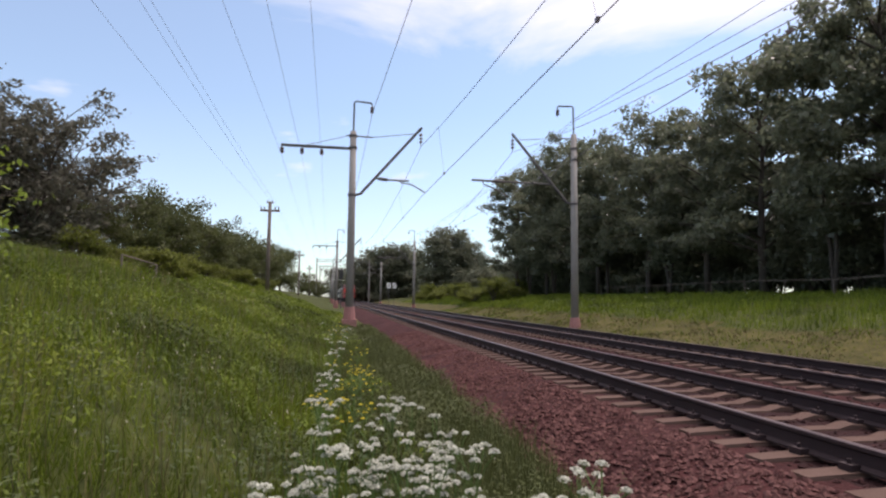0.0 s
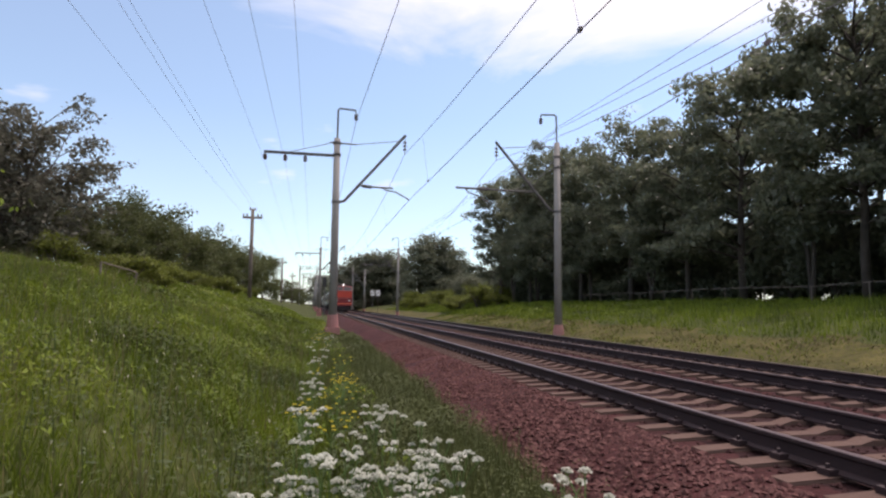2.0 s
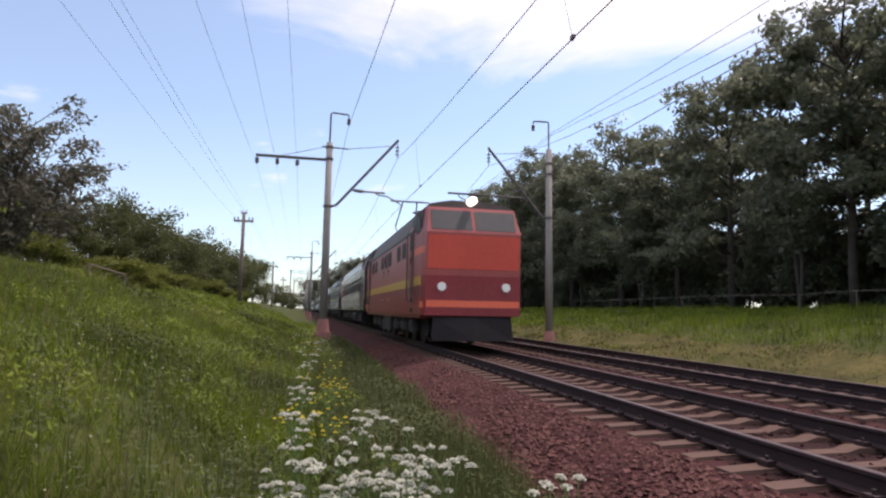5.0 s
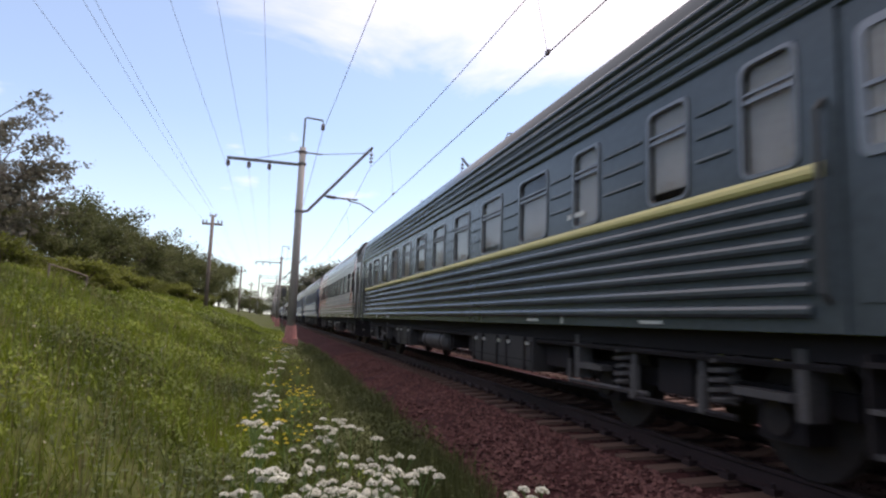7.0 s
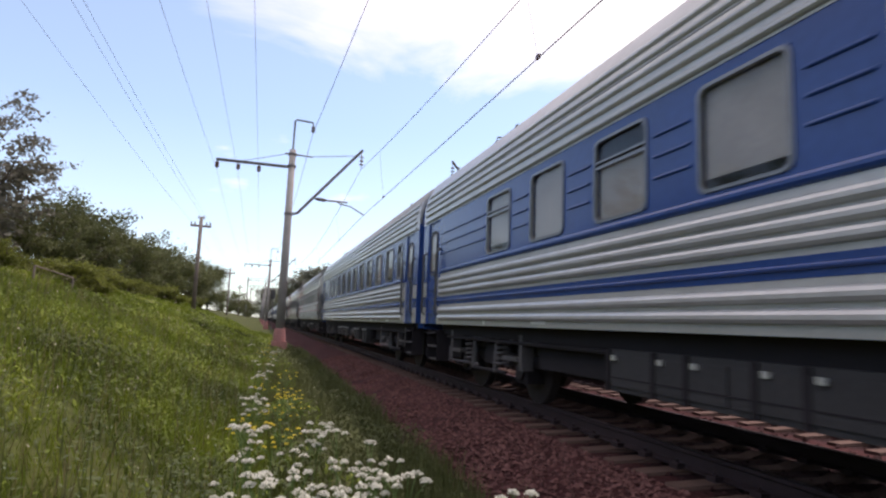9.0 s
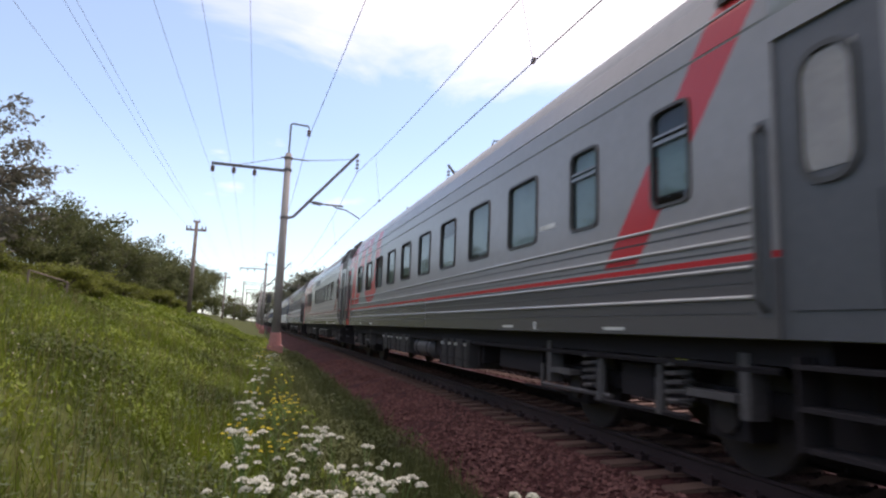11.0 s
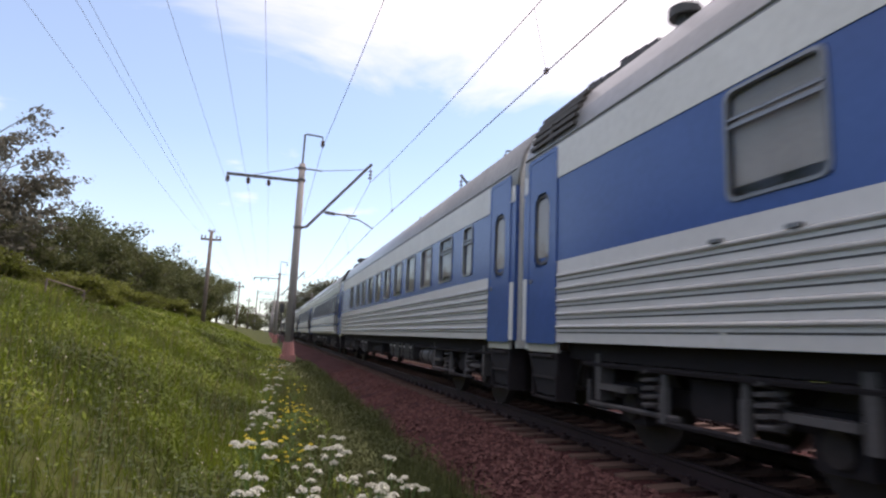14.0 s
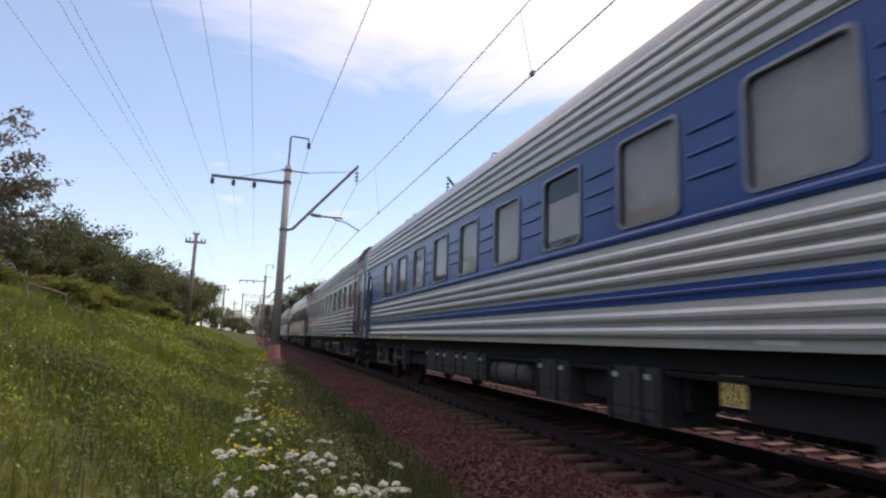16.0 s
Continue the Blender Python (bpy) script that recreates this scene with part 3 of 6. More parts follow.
def mast(x, y, side, arm, top=9.45, base=0.62):
    """Concrete catenary mast; side +1: its track lies to the right. arm: carries a feeder cross-arm."""
    s = side
    m = tagged(new("catenary_mast"), "tapered grey concrete catenary mast with steel bracket and pink-painted base", "catenary mast", "catenary masts")
    m.location = (x, y, 0)
    part("shaft", G().tube([(0, 0, -0.7), (0, 0, top)], 0.215, 16, 0.15), M["concrete"], m, smooth=True)
    part("foundation", G().tube([(0, 0, -0.9), (0, 0, base - 0.35), (0, 0, base)], 0.34, 12, 0.245).box(-0.36, 0.36, -0.36, 0.36, -0.9, base - 0.6), M["found"], m, "faded pink painted footing")
    for z in (6.2, 8.6, 9.2):
        part("collar", G().tube([(0, 0, z - 0.06), (0, 0, z + 0.06)], 0.205, 14), M["steel"], m)
    cap = G().tube([(0.0, 0, top - 0.5), (0.02 * s, 0, top + 1.50), (0.12 * s, 0, top + 1.56), (0.88 * s, 0, top + 1.52), (0.92 * s, 0, top + 1.40)], 0.045, 8)
    part("top_bracket", cap, M["steel"], m)
    insulator("insulator", 0.92 * s, 0, top + 1.42, m)
    part("short_arm", G().tube([(-0.35 * s, 0, top - 0.22), (1.0 * s, 0, top - 0.26)], 0.035, 6), M["steel"], m)
    part("cantilever", G().tube([(0.16 * s, 0, 6.22), (0.42 * s, 0, 6.28), (3.48 * s, 0, 9.85)], 0.07, 8), M["steel"], m)
    part("stay_rod", G().tube([(0.9 * s, 0, top - 0.26), (3.2 * s, 0, 9.52)], 0.016, 6), M["steel"], m)
    insulator("insulator", 3.44 * s, 0, 9.72, m, 0.85)
    if s > 0:
        part("registration_arm", G().tube([(1.12 * s, 0, 7.12), (1.5 * s, 0, 7.06), (2.85 * s, 0, 7.04)], 0.045, 8).tube([(1.3 * s, 0, 7.09), (1.75 * s, 0, 7.05)], 0.085, 8), M["steel"], m)
        part("steady_arm", G().tube([(2.35 * s, 0, 7.02), (2.5 * s, 0, 6.93), (3.0 * s, 0, 6.86), (3.69 * s, 0, 6.49)], 0.032, 6), M["steel"], m)
    else:
        part("registration_arm", G().tube([(1.35 * s, 0, 7.22), (5.65 * s, 0, 7.26)], 0.055, 8).tube([(3.9 * s, 0, 7.24), (4.5 * s, 0, 7.25)], 0.09, 8), M["steel"], m)
        part("steady_arm", G().tube([(5.1 * s, 0, 7.24), (5.0 * s, 0, 7.05), (4.6 * s, 0, 6.92), (3.72 * s, 0, 6.49)], 0.032, 6), M["steel"], m)
        part("arm_stay", G().tube([(0.2 * s, 0, 9.0), (1.6 * s, 0, 7.24)], 0.02, 6), M["steel"], m)
    if arm:
        part("cross_arm", G().box(-3.52, -0.1, -0.06, 0.06, 8.50, 8.62), M["steel"], m)
        part("arm_stay", G().tube([(-0.1, 0, top - 0.2), (-2.3, 0, 8.62)], 0.014, 6), M["steel"], m)
        for o in (-3.46, -2.5, -1.54):
            insulator("insulator", o, 0, 8.52, m, 0.42)
    return m


LEFT = [(0.95, y) for y in (-29, 30)] + [(0.85 - 0.15 * k, 89 + 60 * k) for k in range(6)]
RIGHT = [(12.75, y) for y in (-30, 30)] + [(12.7 - 0.15 * k, 92 + 60 * k) for k in range(6)]
for x, y in LEFT:
    mast(x, y, 1, True)
for x, y in RIGHT:
    mast(x, y, -1, False, 10.0, 0.15)


def span_wire(name, rows, sag, r, label, lows=None):
    """A wire hung from point to point with a parabola's sag in every span."""
    q = []
    for a, b in zip(rows, rows[1:]):
        for i in range(12):
            f = i / 12
            p = Vector(a).lerp(Vector(b), f)
            p.z -= 4 * sag * f * (1 - f)
            q.append(p)
    q.append(Vector(rows[-1]))
    tagged(part(name, G().tube(q, r, 5), M["wire"]), label, "overhead wire", "overhead wires")
    return q


for row, s in ((LEFT, 1), (RIGHT, -1)):
    cw = [(x + 3.69 * s + (0.75 if k == 0 else 0.25 * (k % 2 == 0)) * s, y, 6.46) for k, (x, y) in enumerate(row)]
    mw = [(x + (3.44 if k else 4.1) * s, y, 8.85) for k, (x, y) in enumerate(row)]
    c = span_wire("contact_wire", cw, 0.05, 0.013, "copper contact wire above the track")
    m = span_wire("messenger_wire", mw, 1.25 if s > 0 else 2.3, 0.011, "sagging messenger wire that carries the contact wire")
    drop = G()
    for k in range(2, 44, 3):
        drop.tube([c[k], m[k]], 0.005, 4)
    clamp = G()
    for k in range(2, 44, 3):
        clamp.box(c[k].x - 0.03, c[k].x + 0.03, c[k].y - 0.06, c[k].y + 0.06, c[k].z - 0.02, c[k].z + 0.07)
    d = tagged(part("dropper_wires", drop, M["wire"]), "thin droppers between messenger and contact wire", "overhead wire", kind="stuff")
    part("clamps", clamp, M["insul"], d)
    span_wire("feeder_wire", [(x + (0.92 if k else 2.4), y, 10.42) if s == 1 else (x + (0.15 if k else 1.2), y, 10.95) for k, (x, y) in enumerate(row)], 0.6, 0.012, "dark feeder cable along the mast tops")
span_wire("feeder_wire", [(x + (0.2 if k else 3.8), y, 10.85) for k, (x, y) in enumerate(RIGHT)], 0.75, 0.012, "dark feeder cable along the mast tops")
for o in (-3.46, -2.5, -1.54):
    span_wire("feeder_wire", [(x + o, y, 8.08) for x, y in LEFT], 0.55, 0.005, "thin feeder wire on the cross-arms")


def telegraph_pole(x, y, h):
    p = tagged(new("telegraph_pole"), "grey weathered timber telegraph pole with a cross-arm", "utility pole", "telegraph poles")
    z0 = ground_z(x, y)
    p.location = (x, y, z0)
    t = h - z0
    part("post", G().tube([(0, 0, -0.4), (0, 0, t)], 0.15, 10, 0.11), M["timber"], p, smooth=True)
    part("cross_arm", G().box(-0.68, 0.68, -0.06, 0.06, t - 0.72, t - 0.58), M["timber"], p)
    for o in (-0.62, -0.38, 0.38, 0.62):
        part("insulator", G().tube([(o, 0, t - 0.58), (o, 0, t - 0.46), (o, 0, t - 0.38)], 0.035, 8, 0.055), M["insul"], p)
    part("top_pin", G().tube([(-0.18, 0, t - 0.02), (-0.16, 0, t + 0.12)], 0.03, 6).tube([(0.18, 0, t - 0.02), (0.16, 0, t + 0.12)], 0.03, 6).box(-0.24, 0.24, -0.04, 0.04, t - 0.1, t - 0.02), M["insul"], p)
    return p


TELE = [(-4.5, -3.5, 8.0), (-4.48, 45, 8.0), (-4.7, 93, 8.0), (-4.8, 141, 8.2), (-4.9, 189, 8.2), (-5, 240, 8.2)]
for x, y, h in TELE[1:]:
    telegraph_pole(x, y, h)
tp = telegraph_pole(-4.5, -6.0, 8.0)
for o in (-0.62, 0.38, 0.62):
    span_wire("telegraph_wire", [(x + o, y, h - 0.38) for x, y, h in TELE], 0.35, 0.0048, "thin telephone wire on timber poles")


# ---- trees and shrubs ----
def tree_meshes(name, seed, h, crown_r, bare, limbs, leaves, size, leaf, stems=1, rise=0.55, tuft=0.07, shoots=7):
    """Tapered stems that fork into limbs and thin shoots; the leaves sit in loose sprays along the shoots, with gaps between."""
    r = np.random.RandomState(seed)
    wood, sprays = G(), []
    for st in range(stems):
        a0 = 6.283 * (st + 0.5 * r.rand()) / stems
        out = crown_r * (0.0 if stems == 1 else 0.25 + 0.4 * r.rand())
        top = h * (0.93 if stems == 1 else 0.62 + 0.32 * r.rand())
        stem = [Vector((out * math.cos(a0) * f ** 1.3 + 0.012 * h * r.randn() * f, out * math.sin(a0) * f ** 1.3 + 0.012 * h * r.randn() * f, top * f - (0.4 if f == 0 else 0))) for f in (0, 0.17, 0.34, 0.5, 0.67, 0.84, 1.0)]
        thick = max(0.03, h * (0.0155 if stems == 1 else 0.008))
        wood.tube(stem, thick, 7, thick * 0.2)
        n = max(4, limbs // stems)
        for k in range(n):
            f = bare + (1 - bare) * (k + r.rand()) / n
            g = (f - bare) / (1 - bare)
            reach = crown_r * (0.30 + 0.85 * math.sin(math.pi * min(1, 0.22 + 0.72 * g)) ** 0.8) * (0.65 + 0.5 * r.rand()) * (1.0 if stems == 1 else 0.62)
            i = min(5, int(f * 6))
            b0 = stem[i].lerp(stem[i + 1], min(1.0, f * 6 - i))
            a = k * 2.4 + r.rand() * 1.2
            up = rise * (0.4 + 0.9 * g) + 0.15 * r.randn()
            way = Vector((math.cos(a), math.sin(a), 0))
            limb = [b0 + way * reach * t + Vector((0, 0, reach * (up * t - 0.28 * t * t))) + Vector(r.randn(3) * 0.03 * reach * t) for t in (0, 0.3, 0.6, 0.85, 1.0)]
            wood.tube(limb, max(0.012, thick * 0.32), 5, 0.008)
            for q in range(shoots):
                t = 0.30 + 0.70 * (q + r.rand()) / shoots
                x = t * 4
                u = min(3, int(x))
                p0 = limb[u].lerp(limb[u + 1], min(1.0, x - u))
                side = (1 if q % 2 else -1) * (0.5 + 0.7 * r.rand())
                d = Vector((math.cos(a + side), math.sin(a + side), 0.25 + 0.35 * r.randn()))
                ln = reach * (0.22 + 0.26 * r.rand())
                p1 = p0 + d * ln * 0.55
                p2 = p0 + d * ln + Vector((0, 0, -0.22 * ln))
                wood.tube([p0, p1, p2], max(0.007, thick * 0.08), 3, 0.004)
                sprays.append((p0, p1, p2, ln * (0.6 + 0.8 * r.rand())))
    share = leaves / sum(w for *_, w in sprays)
    cs = []
    for p0, p1, p2, w in sprays:
        n = max(3, int(share * w))
        t = (0.15 + 0.95 * r.rand(n))[:, None]
        c = np.array(p0) * (1 - t) ** 2 + 2 * t * (1 - t) * np.array(p1) + t * t * np.array(p2)
        cs.append(c + r.randn(n, 3) * tuft * crown_r * np.array([1.0, 1.0, 0.85]))
    c = np.concatenate(cs)
    n = len(c)
    u = r.randn(n, 3) * np.array([1, 1, 0.6])
    u /= np.linalg.norm(u, axis=1)[:, None]
    w = r.randn(n, 3)
    w -= u * np.sum(u * w, 1)[:, None]
    w /= np.linalg.norm(w, axis=1)[:, None]
    sz = size * (0.6 + 0.8 * r.rand(n, 1))
    return wood.mesh("trunk", M["bark"], True), quads("crown", c, u * sz * 0.5, w * sz, leaf)


def tree(name, meshes, x, y, rz, sc, label, group):
    t = tagged(new(name), label, "tree" if "tree" in name else "shrub", group)
    t.matrix_basis = pose(x, y, ground_z(x, y) - 0.05, 0, 0, rz)
    t.scale = (sc[0], sc[0], sc[1])
    part("trunk", meshes[0], None, t)
    part("crown", meshes[1], None, t)
    return t


WOOD = [tree_meshes("wood", q, 16.0, 3.5, b, 36, 14000, 0.17, M["leaf_dark"], stems, 1.05, 0.075) for q, b, stems in ((11, 0.20, 1), (12, 0.16, 2), (13, 0.26, 1), (14, 0.18, 2), (15, 0.15, 1))]
UNDER = [tree_meshes("under", q, 4.2, 2.2, 0.05, 20, 3600, 0.15, M["leaf_dark"], 4, 1.2, 0.13) for q in (21, 22)]
BUSH = [tree_meshes("bush", q, 3.6, 1.9, 0.06, 36, 6000, 0.080, M["leaf_light"], 7, 1.4, 0.10) for q in (31, 32, 33)]
GREY = [tree_meshes("grey", q, 7.0, 2.7, 0.10, 84, 13000, 0.088, M["leaf_grey"], 7, 1.15, 0.040, 8) for q in (41, 42, 43)]
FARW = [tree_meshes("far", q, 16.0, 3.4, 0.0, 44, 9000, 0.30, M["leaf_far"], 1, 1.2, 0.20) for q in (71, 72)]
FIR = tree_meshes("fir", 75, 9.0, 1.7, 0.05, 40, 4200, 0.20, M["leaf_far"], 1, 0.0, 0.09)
rs = np.random.RandomState(5)
k = 0
for row, (x0, y0, y1, step) in enumerate(((32.0, 17, 100, 6.0), (41.0, 14, 110, 11.0))):
    y = y0
    while y < y1:
        sh = float(np.interp(y * (0.78 if row else 1.0), [18, 32, 38, 43, 52, 65, 78, 95, 112], [1.22, 1.15, 1.20, 0.98, 1.03, 1.12, 1.26, 1.24, 1.12])) + 0.04 * rs.randn()
        tree("tree", WOOD[k % 5], x0 + rs.randn() * 0.9 - max(0, (y - 80)) * 0.02, y + rs.randn() * 0.7, rs.rand() * 360, (1.15 + 0.25 * rs.rand(), sh),
             "tall dark green broadleaf tree at the wood's edge", "trees of the wood")
        k += 1
        y += step * (0.8 + 0.4 * rs.rand())
for i in range(46):
    tree("shrub", UNDER[i % 2], 45 + rs.rand() * 4, 16 + i * 2.8, rs.rand() * 360, (1.6, 1.2 + 0.5 * rs.rand()), "dark green undergrowth shrub below the trees", "undergrowth of the wood")
for i in range(16):
    tree("shrub", UNDER[i % 2], 51 + rs.rand() * 4, 10 + i * 3.0, rs.rand() * 360, (1.7, 1.3 + 0.5 * rs.rand()), "dark green undergrowth shrub deep in the wood", "undergrowth of the wood")
for i in range(44):
    y = 13 + i * 2.3
    tree("shrub", UNDER[i % 2], 34 + rs.rand() * 3.5, y, rs.rand() * 360, (1.2 + 0.4 * rs.rand(), 0.8 + 0.8 * rs.rand()), "dark green undergrowth shrub below the trees", "undergrowth of the wood")
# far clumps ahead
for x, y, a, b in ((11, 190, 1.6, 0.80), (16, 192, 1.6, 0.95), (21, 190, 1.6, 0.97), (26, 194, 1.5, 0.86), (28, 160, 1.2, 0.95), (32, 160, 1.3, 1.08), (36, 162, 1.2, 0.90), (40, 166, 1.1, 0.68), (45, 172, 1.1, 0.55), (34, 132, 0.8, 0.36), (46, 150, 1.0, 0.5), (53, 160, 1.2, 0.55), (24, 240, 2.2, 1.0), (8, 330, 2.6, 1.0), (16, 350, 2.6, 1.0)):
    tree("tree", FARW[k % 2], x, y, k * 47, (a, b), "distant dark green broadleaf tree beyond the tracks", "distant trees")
    k += 1
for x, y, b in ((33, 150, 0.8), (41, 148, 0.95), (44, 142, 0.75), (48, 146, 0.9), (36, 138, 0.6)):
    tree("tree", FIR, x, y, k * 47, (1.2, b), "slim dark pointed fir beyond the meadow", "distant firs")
    k += 1
for x, y, a, b in ((-9.7, 22.0, 1.08, 0.77), (-11.6, 19.0, 1.15, 0.78), (-12.5, 24, 1.1, 0.80), (-10.6, 27, 0.8, 0.62), (-14, 20, 1.1, 0.76), (-13.5, 30, 1.0, 0.70), (-13.5, 15.5, 1.0, 0.70)):
    tree("tree", GREY[k % 3], x, y, k * 71, (a, b), "small grey-green tree with loose twiggy crown on the bank", "trees on the bank")
    k += 1
for x, y, a, b in ((-9.3, 30, 1.0, 0.95), (-9.0, 34.5, 1.0, 0.9), (-8.6, 39, 1.2, 0.95), (-8.2, 44, 1.2, 0.95), (-10, 37, 1.3, 1.2), (-8.2, 52, 1.2, 0.9), (-8.5, 60, 1.4, 1.1), (-8, 70, 1.5, 1.2),
                   (-8.6, 82, 1.6, 1.4), (-8.5, 96, 1.8, 1.7), (-9, 112, 2.0, 2.0), (-9.4, 26.5, 0.8, 0.7), (-11, 45, 1.5, 1.3), (-11, 60, 1.7, 1.5), (-12, 80, 2, 1.8), (-6.5, 140, 1.6, 1.2), (-5.5, 168, 1.7, 1.1), (-5.0, 200, 1.9, 1.2), (-4.5, 235, 2.0, 1.3)):
    tree("shrub", BUSH[k % 3], x, y, k * 53, (a, b), "bushy green shrub along the top of the bank", "shrubs on the bank")
    k += 1


# ---- grass and flowers ----
def grass(name, count, x0, x1, y0, y1, h0, h1, w, seed, material, power=1.7, lean=0.35, patch=0.0):
    """Single bent blades, denser near the path's start."""
    rs = np.random.RandomState(seed)
    y = y0 + (y1 - y0) * rs.rand(count) ** power
    y += 0.9 * rs.randn(count) * np.exp(-(y - y0) / 2.0)         # a ragged edge
    x = x0 + (x1 - x0) * rs.rand(count)
    if patch:
        keep = np.array([noise.noise((a * 0.8, b * 0.5, seed)) > patch for a, b in zip(x, y)])
        x, y = x[keep], y[keep]
    n = len(x)
    z = np.array([ground_z(a, b) for a, b in zip(x, y)])
    f = np.maximum(1.0, 1 + (y - y0) / 14)                       # far tufts are coarser
    tall = np.array([0.75 + 0.6 * noise.noise((a * 0.5, b * 0.4, 2.2)) for a, b in zip(x, y)])
    h = (h0 + (h1 - h0) * rs.rand(n)) * np.clip(tall, 0.35, 1.4) * np.minimum(f, 1.6) ** 0.3
    a = rs.rand(n) * 6.283
    tip = np.stack([np.cos(a) * h * lean * rs.rand(n), np.sin(a) * h * lean * rs.rand(n), h], 1)
    b = rs.rand(n) * 6.283
    ww = w * np.minimum(f, 4.5) * (0.6 + 0.8 * rs.rand(n))
    u = np.stack([np.cos(b) * ww, np.sin(b) * ww, np.zeros(n)], 1)
    return quads(name, np.stack([x, y, z - 0.02], 1), u, tip, material, tri=True)


tagged(new("bank_grass", grass("bank_grass", 130000, -9.5, 0.9, 1.2, 60, 0.16, 0.42, 0.0052, 7, M["blade"], 1.7, 0.7)), "tall uncut green grass on the bank", "grass", kind="stuff")
tagged(new("verge_grass", grass("verge_grass", 26000, 0.2, 2.1, 1.6, 32, 0.18, 0.44, 0.006, 8, M["verge"])), "rough green grass beside the ballast", "grass", kind="stuff")
tagged(new("dry_grass", grass("dry_grass", 5000, -7, 0.8, 1.6, 26, 0.35, 0.7, 0.004, 9, M["dry"])), "dry straw-coloured seed stalks in the grass", "grass", kind="stuff")
def herbs(name, count, x0, x1, y0, y1, seed, material, size, hmax):
    """Small leaves of mixed weeds, standing at every height of the sward, in patches."""
    r = np.random.RandomState(seed)
    y = y0 + (y1 - y0) * r.rand(count) ** 1.9
    y += 0.9 * r.randn(count) * np.exp(-(y - y0) / 2.0)
    x = x0 + (x1 - x0) * r.rand(count)
    dens = np.array([noise.noise((a * 0.9, b * 0.6, seed * 1.3)) + 0.5 * noise.noise((a * 3, b * 2.2, seed)) for a, b in zip(x, y)])
    keep = dens > r.randn(count) * 0.25 - 0.05
    x, y, dens = x[keep], y[keep], dens[keep]
    n = len(x)
    z = np.array([ground_z(a, b) for a, b in zip(x, y)]) + hmax * np.clip(0.55 + dens * 0.5, 0.2, 1.1) * np.sqrt(r.rand(n))
    f = np.clip(1 + (y - y0) / 12, 1, 4)
    a, t = r.rand(n) * 6.283, r.randn(n) * 0.6
    s = size * f * (0.5 + r.rand(n))
    u = np.stack([np.cos(a) * s * 0.5, np.sin(a) * s * 0.5, t * s * 0.3], 1)
    w = np.stack([-np.sin(a) * s, np.cos(a) * s, r.randn(n) * 0.7 * s], 1)
    return quads(name, np.stack([x, y, z], 1), u, w, material)


tagged(new("bank_weeds", herbs("bank_weeds", 210000, -9.5, 1.0, 1.3, 55, 15, M["herb"], 0.016, 0.46)), "mixed leafy weeds among the bank's grass", "weeds", kind="stuff")
tagged(new("verge_weeds", herbs("verge_weeds", 60000, 0.45, 2.1, 1.6, 32, 16, M["verge"], 0.013, 0.44)), "feathery weeds beside the ballast", "weeds", kind="stuff")
tagged(new("meadow_weeds", herbs("meadow_weeds", 30000, 15.0, 34, 9, 130, 17, M["herb"], 0.022, 0.36)), "leafy weeds in the meadow", "weeds", kind="stuff")
tagged(new("near_grass", grass("near_grass", 60000, -9.5, 2.0, -9, 1.5, 0.16, 0.42, 0.008, 27, M["blade"], 1.0, 0.7)), "rough green grass beside the camera", "grass", kind="stuff")
tagged(new("meadow_grass", grass("meadow_grass", 52000, 15.4, 34, 9, 130, 0.2, 0.5, 0.012, 10, M["blade"], 1.3)), "green meadow grass in front of the wood", "grass", kind="stuff")
tagged(new("short_grass", grass("short_grass", 13000, 11.2, 15.8, 8, 70, 0.05, 0.16, 0.012, 12, M["blade"], 1.5, 0.5, 0.0)), "short yellowish mown grass beyond the tracks", "grass", kind="stuff")


def umbel_meshes(seed, h, heads, petal, size):
    """A forked stalk that carries flat, domed heads, each of many small clusters of petals."""
    r = np.random.RandomState(seed)
    st = G()
    cs = []
    fork = Vector((r.randn() * 0.04, r.randn() * 0.04, h * 0.62))
    st.tube([(0, 0, -0.05), fork * 0.5, fork], 0.006, 5, 0.004)
    for k in range(heads):
        a = k * 2.4 + r.rand()
        d = (0.05 + 0.10 * r.rand()) * (k > 0)
        c = Vector((fork.x + d * math.cos(a), fork.y + d * math.sin(a), h * (1.0 - 0.16 * r.rand() * (k > 0))))
        st.tube([fork, (fork + c) / 2 + Vector((0, 0, 0.02)), c - Vector((0, 0, 0.03))], 0.003, 4)
        rad = size * (0.65 + 0.5 * r.rand())
        for q in range(15):
            b, e = q * 2.4, rad * math.sqrt((q + 0.5) / 15)
            o = Vector((c.x + e * math.cos(b), c.y + e * math.sin(b), c.z - 0.6 * e * e / rad))
            st.tube([c - Vector((0, 0, 0.035)), o], 0.0012, 3)
            n = 9
            cs.append(np.array(o) + r.randn(n, 3) * rad * np.array([0.115, 0.115, 0.08]))
    c = np.concatenate(cs)
    n = len(c)
    a = r.rand(n) * 6.283
    sz = 0.0056 * (0.7 + 0.6 * r.rand(n))
    u = np.stack([np.cos(a) * sz, np.sin(a) * sz, r.randn(n) * 0.4 * sz], 1)
    w = np.stack([-np.sin(a) * sz, np.cos(a) * sz, r.randn(n) * 0.4 * sz], 1)
    return st.mesh("stem", M["stem"], False, False), quads("flower_head", c, u, w, petal)


UMB = [umbel_meshes(s, h, n, M["petal"], 0.029) for s, h, n in ((51, 0.66, 4), (52, 0.60, 5), (53, 0.72, 3), (54, 0.52, 4))]
YEL = [umbel_meshes(s, h, n, M["petal_y"], 0.013) for s, h, n in ((61, 0.5, 6), (62, 0.62, 7))]

